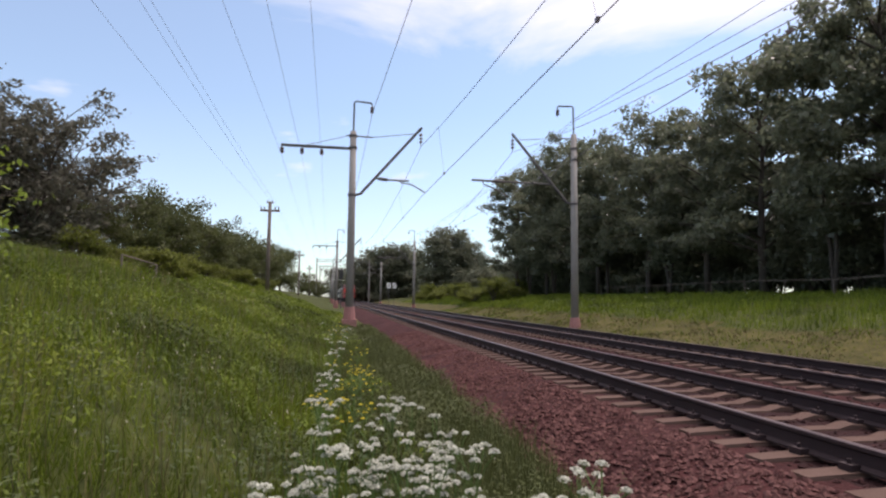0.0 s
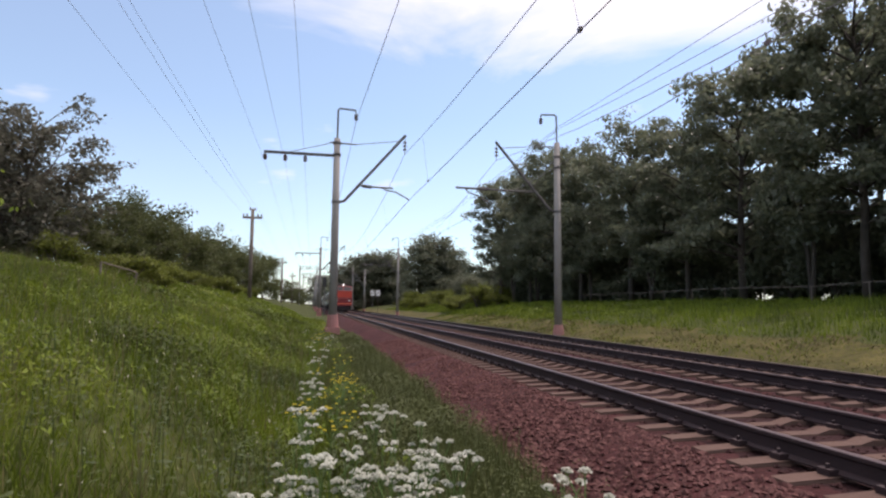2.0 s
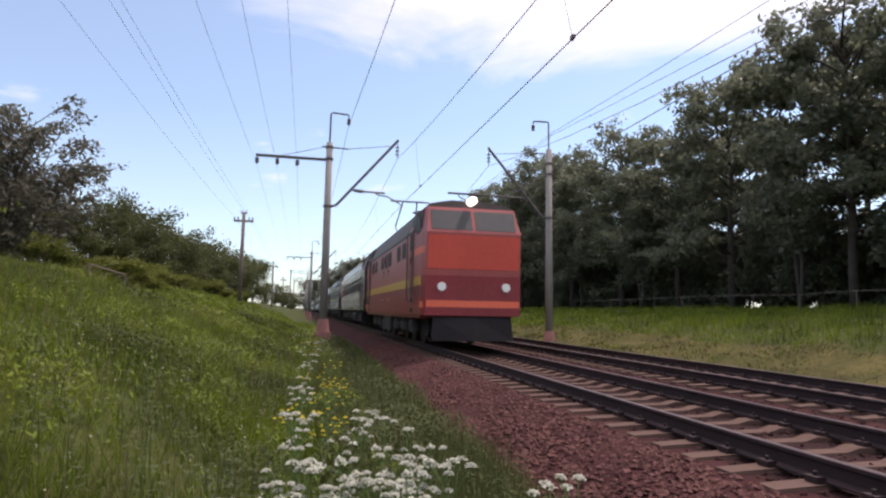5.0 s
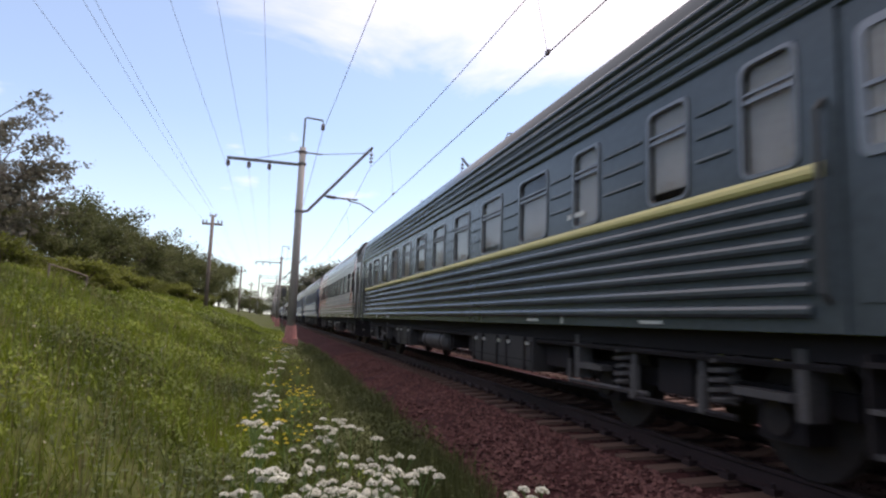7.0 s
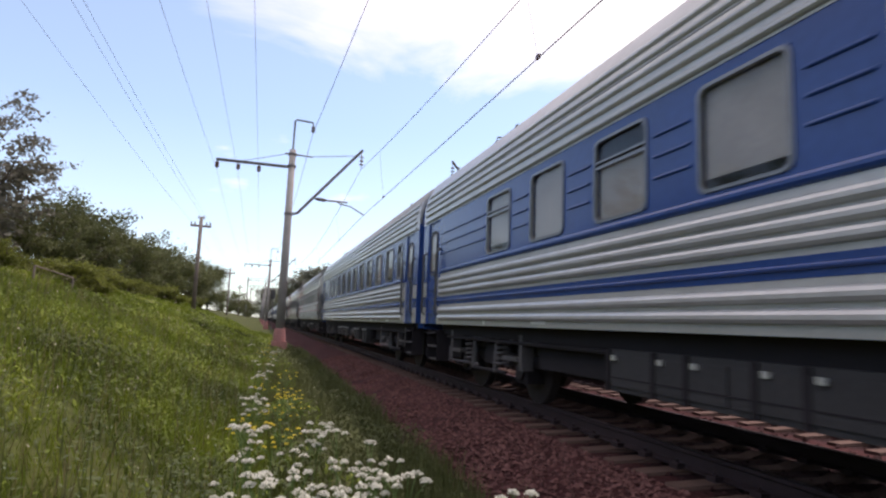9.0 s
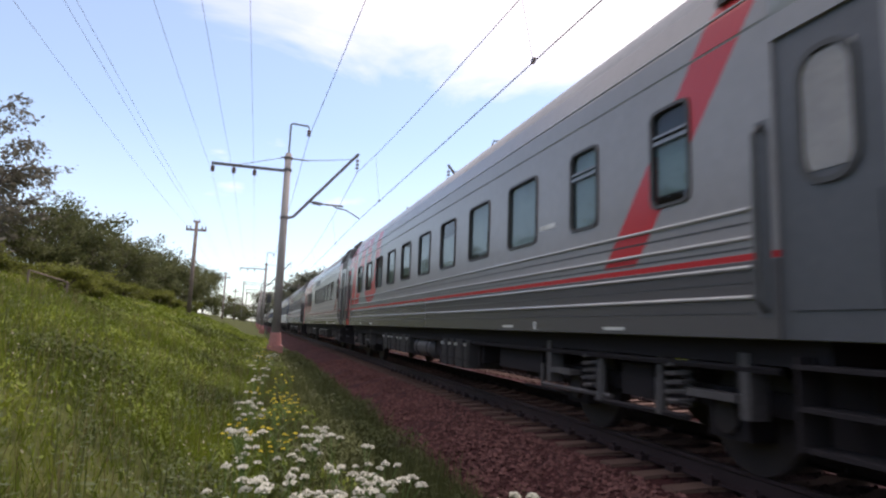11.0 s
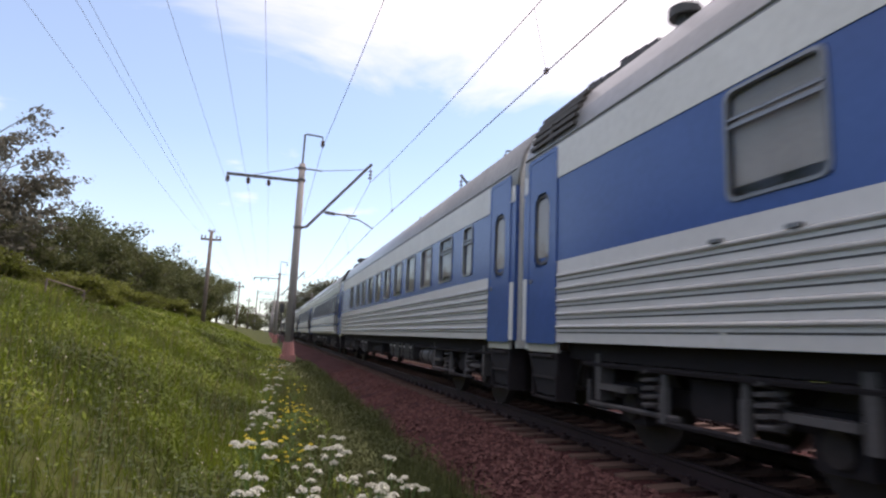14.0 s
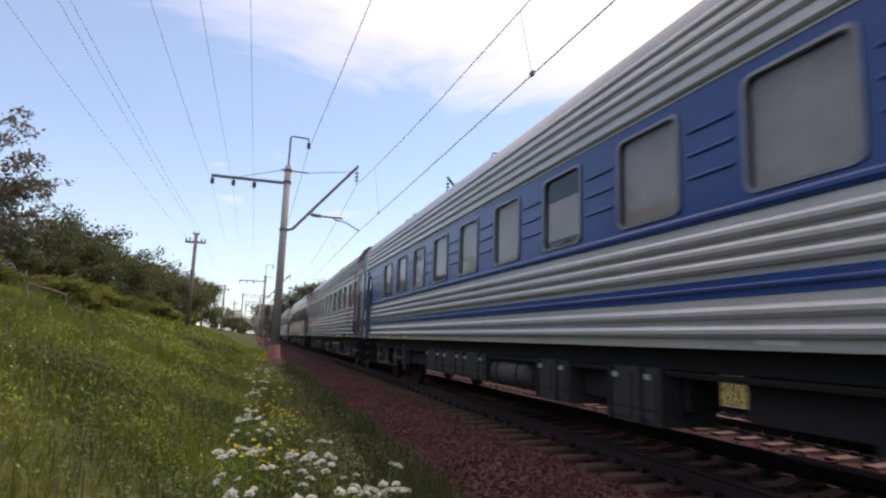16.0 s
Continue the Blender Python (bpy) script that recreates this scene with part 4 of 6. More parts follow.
tagged(new("cut_straw", grass("cut_straw", 15000, 11.3, 15.4, 8, 60, 0.04, 0.16, 0.014, 13, M["dry"], 1.5, 1.6, -0.05)), "cut straw and dry clods on the far verge", "grass", kind="stuff")


PLANTS = []


def plant(meshes, x, y, rz, sc, white):
    p = tagged(new("cow_parsley" if white else "yellow_wildflower"), "white flat-headed wildflower on a thin green stalk" if white else "small yellow wildflower in the verge grass",
               "flower", "white wildflowers" if white else "yellow wildflowers")
    p.matrix_basis = pose(x, y, ground_z(x, y), 0, 0, rz)
    p.scale = (sc, sc, sc)
    tagged(part("stem", meshes[0], None, p), kind="stuff")
    tagged(part("flower_head", meshes[1], None, p), kind="stuff")
    PLANTS.append((p, x, y, rz))


rs = np.random.RandomState(77)
CLUMPS = [(-0.02, 3.62, 0.12, 0.18, 8), (0.30, 3.72, 0.20, 0.22, 17), (0.66, 4.10, 0.14, 0.25, 10), (0.42, 3.15, 0.22, 0.16, 7), (0.90, 3.70, 0.07, 0.1, 4), (1.44, 3.05, 0.13, 0.14, 11),
          (-0.12, 3.15, 0.06, 0.06, 3), (0.7, 5.5, 0.10, 0.25, 5), (0.06, 5.4, 0.12, 0.5, 5), (-0.02, 7.6, 0.10, 0.6, 5), (0.1, 9.8, 0.12, 1.0, 4), (0.2, 13, 0.15, 2.0, 4), (0.3, 18, 0.3, 3.0, 4)]
for cx, cy, sx, sy, n in CLUMPS:
    for i in range(n):
        plant(UMB[rs.randint(4)], cx + rs.randn() * sx, cy + rs.randn() * sy, rs.rand() * 360, 0.88 + 0.30 * rs.rand(), True)
for i in range(26):
    y = 5.5 + 22 * rs.rand() ** 1.4
    plant(YEL[rs.randint(2)], 0.15 + 0.012 * y + rs.randn() * 0.22, y, rs.rand() * 360, 0.8 + 0.5 * rs.rand(), False)

# young branch with bright leaves at the bank's foot, and two plain fences
sap = tree_meshes("sapling", 91, 2.3, 0.55, 0.3, 12, 170, 0.055, M["sapling"], 1, 0.6, 0.12)
tree("shrub", sap, -3.95, 7.2, 20, (1.0, 0.8), "thin sapling with bright yellow-green leaves", "")


def rail_fence(name, pts, post_h, label, r):
    f = tagged(new(name), label, "fence")
    zs = [ground_z(x, y) + post_h for x, y in pts]
    part("rail", G().tube([(x, y, z) for (x, y), z in zip(pts, zs)], r, 6), M["timber"], f)
    for (x, y), z in zip(pts, zs):
        part("post", G().tube([(x, y, z - post_h - 0.2), (x, y, z)], r * 1.3, 6), M["timber"], f)


rail_fence("bank_fence", [(-6.1, 19.2), (-5.5, 20.6)], 0.5, "short pale rail fence on the bank's edge", 0.025)
rail_fence("wood_fence", [(30.2, 15.6 + 4.0 * i) for i in range(13)], 1.05, "grey pipe rail fence in front of the wood", 0.028)


# a low platform, a pair of white boards and a reddish hut far along the line
pf = tagged(new("station_platform"), "low grey concrete platform beside the far tracks", "platform")
pf.location = (18.4, 236, 0)
part("deck", G().box(-7.2, 7.2, -10, 60, 0.55, 0.95), M["platform"], pf)
part("retaining_wall", G().box(-6.9, 6.9, -9.7, 60, -0.8, 0.55), M["under"], pf)
for x in (-6.9, -3.4, 0.0, 3.4, 6.9):
    part("railing_post", G().tube([(x, -9.8, 0.95), (x, -9.8, 2.0)], 0.05, 6), M["steel"], pf)
part("railing", G().tube([(-6.9, -9.8, 2.0), (6.9, -9.8, 2.0)], 0.045, 6), M["steel"], pf)
for x in (11.6, 12.7):
    sb = tagged(new("signpost"), "square white trackside board on a grey post", "sign", "trackside boards")
    sb.location = (x, 121, 0)
    part("post", G().tube([(0, 0, -0.8), (0, 0, 4.0)], 0.05, 8), M["steel"], sb)
    part("board", G().box(-0.42, 0.42, -0.08, -0.05, 3.0, 4.1), M["signboard"], sb)
    part("bar", G().tube([(-0.3, -0.09, 3.15), (0.3, -0.09, 3.95)], 0.05, 6), M["gasket"], sb)
for x, y, wd in ((14.5, 214, 5.0), (21.0, 218, 6.0)):
    ht = tagged(new("trackside_hut"), "small reddish plastered trackside hut with a grey roof", "hut", "trackside huts")
    ht.location = (x, y, 0)
    part("wall", G().box(-wd / 2, wd / 2, -2, 2, -0.8, 2.6), M["brick"], ht)
    part("roof", G().extrude([(-wd / 2 - 0.3, 2.6), (0, 3.5), (wd / 2 + 0.3, 2.6)], -2.3, 2.3), M["loco_roof"], ht)
    part("window", G().box(-0.5, 0.5, -2.03, -1.98, 0.7, 1.7), M["gasket"], ht)


# signal, and a lattice portal farther along the line
sg = tagged(new("railway_signal"), "dark railway signal head on a slim grey post", "railway signal")
sg.location = (1.5, 86, 0)
part("post", G().tube([(0, 0, -0.6), (0, 0, 5.0)], 0.07, 8), M["steel"], sg)
hd = part("signal_head", G().box(-0.28, 0.28, -0.14, 0.10, 3.7, 4.9), M["gasket"], sg)
for z in (4.0, 4.3, 4.6):
    part("lens_hood", G().tube([(0, -0.13, z), (0, -0.32, z)], 0.11, 10), M["gasket"], hd)
for gy_ in (178, 236):
    po = tagged(new("portal_gantry"), "grey steel portal gantry spanning the tracks", "gantry", "portal gantries")
    po.location = (3.6, gy_, 0)
    for x in (-7.6, 7.6):
        part("leg", G().tube([(x, 0, -0.8), (x, 0, 12.4)], 0.2, 8, 0.15), M["concrete"], po)
    beam = G().box(-7.8, 7.8, -0.3, -0.22, 11.3, 11.4).box(-7.8, 7.8, -0.3, -0.22, 12.0, 12.1)
    for i in range(14):
        xa = -7.7 + 1.1 * i
        beam.tube([(xa, -0.26, 11.35), (xa + 1.1, -0.26, 12.05) if i % 2 == 0 else (xa + 1.1, -0.26, 11.35 + 0.0)], 0.04, 5).tube([(xa, -0.26, 12.05), (xa, -0.26, 11.35)], 0.03, 5)
    part("lattice_beam", beam, M["steel"], po)


# low brush along the crest of the bank and in the sward
BRUSH = [tree_meshes("brush", q, 1.25, 0.85, 0.02, 24, 3000, 0.055, M["leaf_brush"], 7, 1.5, 0.14) for q in (81, 82)]
rs = np.random.RandomState(99)
for i in range(26):
    y = 20 + 47 * rs.rand() ** 1.2
    x = -5.0 - 2.6 * rs.rand() - 0.012 * y
    tree("shrub", BRUSH[i % 2], x, y, rs.rand() * 360, (0.85 + 0.5 * rs.rand(), 0.42 + 0.35 * rs.rand()), "low yellow-green brush on the bank's crest", "brush on the bank")


for i in range(26):
    tree("shrub", BRUSH[i % 2], 16.5 + 17 * rs.rand(), 62 + 75 * rs.rand(), rs.rand() * 360, (1.4 + 1.2 * rs.rand(), 1.0 + 1.0 * rs.rand()), "low bright green brush in the meadow", "brush in the meadow")


def leafy_stalks(name, count, x0, x1, y0, y1, hlo, hhi, leaf, seed, material):
    """Upright weeds: thin stalks with pairs of pointed leaves that shorten towards the tip."""
    r = np.random.RandomState(seed)
    cs, us, vs = [], [], []
    for i in range(count):
        y = y0 + (y1 - y0) * r.rand() ** 1.6
        x = x0 + (x1 - x0) * r.rand()
        if noise.noise((x * 0.9, y * 0.7, seed)) < -0.08 + 0.25 * r.randn():
            continue
        z, h = ground_z(x, y), hlo + (hhi - hlo) * r.rand()
        lx, ly = r.randn() * 0.16 * h, r.randn() * 0.16 * h
        cs.append((x + lx / 2, y + ly / 2, z + h / 2)); us.append((0.003, 0.002, 0)); vs.append((lx / 2, ly / 2, h / 2))
        n = r.randint(7, 13)
        for q in range(n):
            f = 0.25 + 0.75 * (q + r.rand()) / n
            a = q * 1.9 + r.rand()
            ln = leaf * (1.25 - 0.75 * f) * (0.7 + 0.6 * r.rand())
            d = np.array((math.cos(a), math.sin(a), 0.35 - 0.5 * r.rand()))
            cs.append(np.array((x + lx * f, y + ly * f, z + h * f)) + d * ln)
            us.append((-math.sin(a) * ln * 0.3, math.cos(a) * ln * 0.3, 0.05 * ln)); vs.append(d * ln)
    return quads(name, cs, us, vs, material)


tagged(new("tall_weeds", leafy_stalks("tall_weeds", 2600, -6.5, 0.6, 1.7, 16, 0.30, 0.72, 0.042, 33, M["weed"])), "tall leafy weeds standing in the bank's grass", "weeds", kind="stuff")
tagged(new("feathery_weeds", leafy_stalks("feathery_weeds", 2400, 0.5, 2.05, 2.2, 22, 0.25, 0.55, 0.026, 34, M["verge"])), "dull green feathery weeds at the ballast's edge", "weeds", kind="stuff")
tagged(new("seed_heads", herbs("seed_heads", 7500, -9.0, 1.4, 1.8, 40, 19, M["seed"], 0.0085, 0.66)), "pale seed heads above the grass", "weeds", kind="stuff")


# ---- train ----
SIDE = 1.5
WZ0, WZ1 = 2.24, 3.12                # window sill and head
ROOF = [(-1.5, 3.40), (-1.49, 3.62), (-1.42, 3.92), (-1.26, 4.20), (-1.0, 4.38), (-0.55, 4.50), (0, 4.53), (0.55, 4.50), (1.0, 4.38), (1.26, 4.20), (1.42, 3.92), (1.49, 3.62), (1.5, 3.40)]
SASH_A = [(1.75, 0.5), (2.9, 0.56), (4.1, 0.56)] + [(5.32 + 1.64 * k, 0.9) for k in range(9)]
SASH = [(1.75, 0.5), (2.9, 0.56), (4.37, 0.56)] + [(5.83 + 1.616 * k, 0.9) for k in range(9)] + [(20.08, 0.5)]
SALOON = [(2.2, 0.5), (3.64, 0.88)] + [(5.23 + 1.59 * k, 0.9) for k in range(8)] + [(18.28, 0.9)]
WIDE = [(2.3, 0.5), (3.75, 0.56)] + [(5.37 + 1.67 * k, 0.9) for k in range(9)]
LATE = [(2.3, 0.5), (3.89, 0.9)] + [(5.52 + 1.635 * k, 0.9) for k in range(9)]
BLUE = [(1.88, 0.52)] + [(3.2 + 1.614 * k, 0.9) for k in range(10)]
DINER = [(2.4, 0.55)] + [(4.41 + 1.62 * k, 0.90) for k in range(6)] + [(15.77, 0.85), (17.3, 0.85), (18.8, 0.8)]


def rib(q, y0, y1, z, h=0.05, d=0.028, x=-SIDE - 0.002):
    q.extrude([(x, z - h / 2), (x - d * 0.62, z - h * 0.42), (x - d, z - h * 0.18), (x - d, z + h * 0.12), (x - d * 0.72, z + h * 0.36), (x, z + h / 2)], y0, y1)


def bogie(coach, y):
    b = part("bogie", G().box(-1.15, 1.15, y - 0.25, y + 0.25, 0.50, 0.82), M["under"], coach)
    for x in (-1.02, 0.88):
        part("side_frame", G().box(x, x + 0.14, y - 1.75, y + 1.75, 0.52, 0.70), M["under"], b)
    for x in (-1.12, 0.85):
        for o in (-1.2, 1.2):
            part("axle_box", G().box(x, x + 0.27, y + o - 0.22, y + o + 0.22, 0.30, 0.62), M["under"], b)
    part("pull_rod", G().tube([(-1.25, y - 0.9, 0.42), (-1.25, y + 0.6, 0.40)], 0.03, 6), M["under"], b)
    for o in (-1.2, 1.2):
        w = part("wheelset", G().tube([(-0.8, y + o, 0.475), (0.8, y + o, 0.475)], 0.08, 10), M["under"], b)
        for s in (-0.79, 0.79):
            part("wheel", G().tube([(s - 0.065, y + o, 0.475), (s + 0.065, y + o, 0.475)], 0.475, 24)
                 .tube([(s - 0.09, y + o, 0.475), (s + 0.09, y + o, 0.475)], 0.15, 12), M["wheel"], b)
    for o in (-1.2, 1.2):
        part("axle_cap", G().tube([(-1.16, y + o, 0.47), (-1.11, y + o, 0.47)], 0.13, 12), M["wheel"], b)
        part("damper", G().tube([(-1.24, y + o * 0.42, 0.40), (-1.24, y + o * 0.42, 0.72)], 0.055, 8).tube([(-1.24, y + o * 0.42, 0.70), (-1.24, y + o * 0.42, 1.0)], 0.04, 8), M["gear"], b, "grey upright damper")
        part("hanger", G().box(-1.32, -1.14, y + o * 1.32 - 0.05, y + o * 1.32 + 0.05, 0.5, 1.0).box(-1.34, -1.2, y + o * 1.05 - 0.25, y + o * 1.05 + 0.3, 0.62, 0.68), M["gear"], b)
    part("brake_rod", G().tube([(-1.24, y + 0.3, 0.46), (-1.24, y + 1.9, 0.44)], 0.028, 6).tube([(-1.24, y + 1.9, 0.44), (-1.24, y + 1.9, 0.7)], 0.028, 6), M["gear"], b)
    for o in (-0.72, 0.72, -0.35, 0.35):
        c = []
        for i in range(33):
            a = i / 32 * 5 * 2 * math.pi
            c.append((-1.2 + 0.12 * math.cos(a), y + o + 0.12 * math.sin(a), 0.50 + 0.40 * i / 32))
        if abs(o) > 0.5:
            part("spring", G().tube(c, 0.022, 5), M["gear"], b, "grey coil spring")
    return b


def coach(kind, late=False):
    """One passenger coach, its middle at the origin, its camera-side wall at -x."""
    cfg = {
        "sleeper_grey": ("smooth grey and dark grey sleeping coach with red sweeps", M["liv"], M["roof"], SASH_A, False),
        "sleeper_teal": ("smooth grey air-conditioned coach with red sweeps and teal windows", M["liv"], M["roof"], WIDE, False),
        "diner": ("smooth grey restaurant coach with red sweeps and wide windows", M["liv"], M["roof"], DINER, False),
        "green": ("dark green ribbed sleeping coach with a yellow waist stripe", M["green_p"], M["green_p"], SASH, True),
        "grey_rib": ("ribbed grey coach with a red waist line and red sweeps", M["liv_c"], M["roof"], SASH, True),
        "blue_rib": ("blue and silver ribbed sleeping coach", M["blue"], M["roof"], BLUE, True),
        "blue_smooth": ("blue and cream coach with a silver ribbed lower side", M["blue_e"], M["roof"], SALOON, False),
    }[kind]
    label, side, roof, wins, ribbed = cfg
    wins = LATE if late else wins
    c = tagged(new("passenger_coach"), label, "railway coach", "coaches of the train")
    grey = kind in ("sleeper_grey", "sleeper_teal", "diner", "grey_rib")
    door_m = {"green": M["green_p"], "blue_rib": M["blue"], "blue_smooth": M["blue_e"]}.get(kind, M["darkgrey_p"])
    H = HALF + (0.3 if kind == "blue_smooth" else 0.0)
    f = -H
    blue_e = kind == "blue_smooth"
    d0, d1 = (f + 0.20, f + 1.02) if blue_e else (f + 0.40, f + 1.20)      # front vestibule door
    r0, r1 = (d1 + 0.06, -d1 - 0.06) if blue_e else (f + 1.42, -f - 1.42)  # ribs stop short of the doors
    e0, e1 = -d1, -d0                    # rear vestibule door
    x0, x1 = -SIDE, -SIDE + 0.06
    # wall with real openings, one connected shell
    edges = [d1] + [v for a, b in wins for v in (f + a - b / 2, f + a + b / 2)] + [e0]
    ys = [f, d0] + edges + [e1, -f]
    zs = [1.11, 2.10, WZ0, WZ1, 3.22, 3.40]
    silver = kind in ("blue_rib", "blue_smooth")

    def solid(i, j):
        if not (0 <= i < len(ys) - 1 and 0 <= j < len(zs) - 1):
            return False
        if i in (1, len(ys) - 3):
            return j == 4
        if silver and 1 < i < len(ys) - 3 and j == 0:
            return False
        return not (j == 2 and 2 < i < len(ys) - 4 and i % 2 == 1)
    w = G()
    nz = len(zs)
    w.v = [(x, y, z) for x in (x0, x1) for y in ys for z in zs]
    off = len(ys) * nz
    for i in range(len(ys) - 1):
        for j in range(nz - 1):
            if not solid(i, j):
                continue
            p, q, r, t = i * nz + j, (i + 1) * nz + j, (i + 1) * nz + j + 1, i * nz + j + 1
            w.f += [(p, q, r, t), (off + p, off + t, off + r, off + q)]
            for (di, dj), (m, n) in (((-1, 0), (p, t)), ((1, 0), (q, r)), ((0, -1), (p, q)), ((0, 1), (t, r))):
                if not solid(i + di, j + dj):
                    w.f.append((m, n, off + n, off + m))
    part("side_wall", w, side, c)
    if kind in ("blue_rib", "blue_smooth"):
        part("lower_side", G().box(x0, x1, d1, e0, 1.11, 2.10), M["silver_flat"] if blue_e else M["silver"], c, "silver-grey lower side")
    far_m = side if not grey else M["grey_p"]
    part("far_wall", G().box(SIDE - 0.06, SIDE, f, -f, 1.11, 3.40), far_m, c)
    for y in (f, -f - 0.06):
        ends = G()
        ends.box(-SIDE + 0.061, SIDE - 0.061, y + 0.003, y + 0.057, 1.0, 3.40)
        ends.extrude([(x * 0.985, z - 0.02) for x, z in ROOF], y + 0.003, y + 0.057)
        part("end_wall", ends, M["end_p"] if grey else M["white_p"] if blue_e else door_m, c)
    part("roof", G().extrude(ROOF + [(x * 0.96, z - 0.06) for x, z in reversed(ROOF)], f, -f), roof, c, smooth=True)
    if kind == "blue_smooth":
        part("cornice", G().extrude([(-1.504, 3.16), (-1.510, 3.16), (-1.508, 3.60), (-1.498, 3.60)], d1, e0), M["white_p"], c, "cream band above the windows")
    if grey and not ribbed:
        part("roof_edge", G().extrude([(-1.496, 3.42), (-1.505, 3.42), (-1.500, 3.62), (-1.432, 3.925), (-1.425, 3.92)], d1, e0), side, c)
    seam = G()
    rib(seam, f, -f, 3.66, 0.03, 0.02, -1.483)
    part("gutter", seam, roof, c)
    part("interior", G().box(-0.75, -0.70, f + 0.3, -f - 0.3, 1.2, 3.9).box(-1.43, 1.43, f + 0.1, -f - 0.1, 1.12, 1.2), M["inside"], c)
    # ribs
    low = G()
    if kind in ("green", "grey_rib"):
        for i in range(6):
            rib(low, r0, r1, 1.25 + 0.15 * i, 0.10, 0.055)
    elif kind == "blue_rib":
        for z in (1.24, 1.38, 1.74, 1.86, 1.98):
            rib(low, r0, r1, z, 0.105, 0.05)
    elif kind == "blue_smooth":
        for i in range(5):
            rib(low, r0, r1, 1.29 + 0.155 * i, 0.045, 0.032)
    else:
        for z in (1.40, 1.615, 1.83, 2.04):
            rib(low, r0, r1, z, 0.035, 0.022)
        for z in (1.29, 1.51, 1.755, 1.94):
            part("seam", G().box(x0 - 0.003, x0, r0, r1, z - 0.008, z + 0.008), M["gasket"], c)
    if kind == "blue_smooth":
        for i in range(5):
            part("seam", G().box(x0 - 0.003, x0, r0, r1, 1.215 + 0.155 * i, 1.232 + 0.155 * i), M["gasket"], c)
    part("lower_ribs", low, side if kind in ("green", "grey_rib") else M["silver"], c)
    if kind == "green":
        s = G(); rib(s, r0 - 0.1, r1 + 0.1, 2.165, 0.11, 0.05)
        part("waist_stripe", s, M["yellow_p"], c, "pale yellow waist moulding")
    if kind == "blue_rib":
        s = G().box(x0 - 0.004, x0, d1, e0, 1.49, 1.64)
        rib(s, d1, e0, 1.565, 0.05, 0.03)
        part("blue_stripe", s, M["blue"], c, "blue stripe on the silver side")
        s = G(); rib(s, r0, r1, 2.15, 0.09, 0.04)
        part("waist_moulding", s, M["blue"], c)
    if kind == "grey_rib":
        s = G(); rib(s, r0, r1, 2.16, 0.10, 0.045)
        part("waist_moulding", s, M["grey_p"], c)
    if kind == "diner":
        for i in range(0, len(edges), 2):
            if edges[i + 1] - edges[i] > 0.5:
                for z in (2.55, 2.82):
                    mid = G()
                    rib(mid, edges[i] + 0.12, edges[i + 1] - 0.12, z, 0.035, 0.018)
                    part("pier_rib", mid, side, c)
    if kind == "blue_rib":
        part("cornice", G().extrude([(-1.503, 3.24), (-1.508, 3.24), (-1.506, 3.60), (-1.440, 3.90), (-1.43, 3.895), (-1.497, 3.60)], f, -f), M["silver"], c, "silver band above the windows")
    if ribbed:
        up = G()
        for z, x in ((3.30, -1.502), (3.44, -1.502), (3.57, -1.494), (3.72, -1.468), (3.86, -1.436)):
            rib(up, f + 0.2, -f - 0.2, z, 0.075, 0.045, x)
        part("upper_ribs", up, M["silver"] if kind == "blue_rib" else side, c)
        for i in range(0, len(edges), 2):
            if edges[i + 1] - edges[i] > 0.5:
                for z in (2.5, 2.7, 2.9):
                    mid = G()
                    rib(mid, edges[i] + 0.12, edges[i + 1] - 0.12, z, 0.035, 0.018)
                    part("pier_rib", mid, side, c)
    # windows
    teal = kind in ("sleeper_teal",)
    for i, (a, b) in enumerate(wins):
        y0, y1 = f + a - b / 2, f + a + b / 2
        win = part("window", G().ring_rect(x0 - 0.018, x0 + 0.03, y0, y1, WZ0, WZ1, 0.015, 0.085), M["gasket"] if teal or kind in ("sleeper_grey", "diner") else M["chrome"], c)
        part("pane", G().add([(x0 + 0.02, y0, WZ0), (x0 + 0.02, y1, WZ0), (x0 + 0.02, y1, WZ1), (x0 + 0.02, y0, WZ1)], [(0, 3, 2, 1)]).mesh("pane", M["pane_t"] if teal else M["pane"], False, False), None, win).visible_shadow = False
        if wins is SASH or wins is SASH_A or b < 0.62 or (blue_e and i in (1, len(wins) - 1)) or (kind == "blue_rib" and not late and i in (3, 8, 10)) or (kind == "sleeper_teal" and i == len(wins) - 1):
            part("sash_bar", G().box(x0 - 0.012, x0 + 0.016, y0 + 0.03, y1 - 0.03, WZ1 - 0.31, WZ1 - 0.275).box(x0 - 0.012, x0 + 0.016, y0 + 0.03, y1 - 0.03, WZ1 - 0.245, WZ1 - 0.22), M["chrome"], win)
        cz0 = WZ0 + (0.0 if (i * 7 + len(kind)) % 3 else 0.12)
        cz1 = WZ1 if (i * 5 + len(kind)) % 4 else WZ1 - 0.28
        part("curtain", G().box(x0 + 0.062, x0 + 0.07, y0 - 0.02, y1 + 0.02, cz0, cz1), M["curtain"], win)
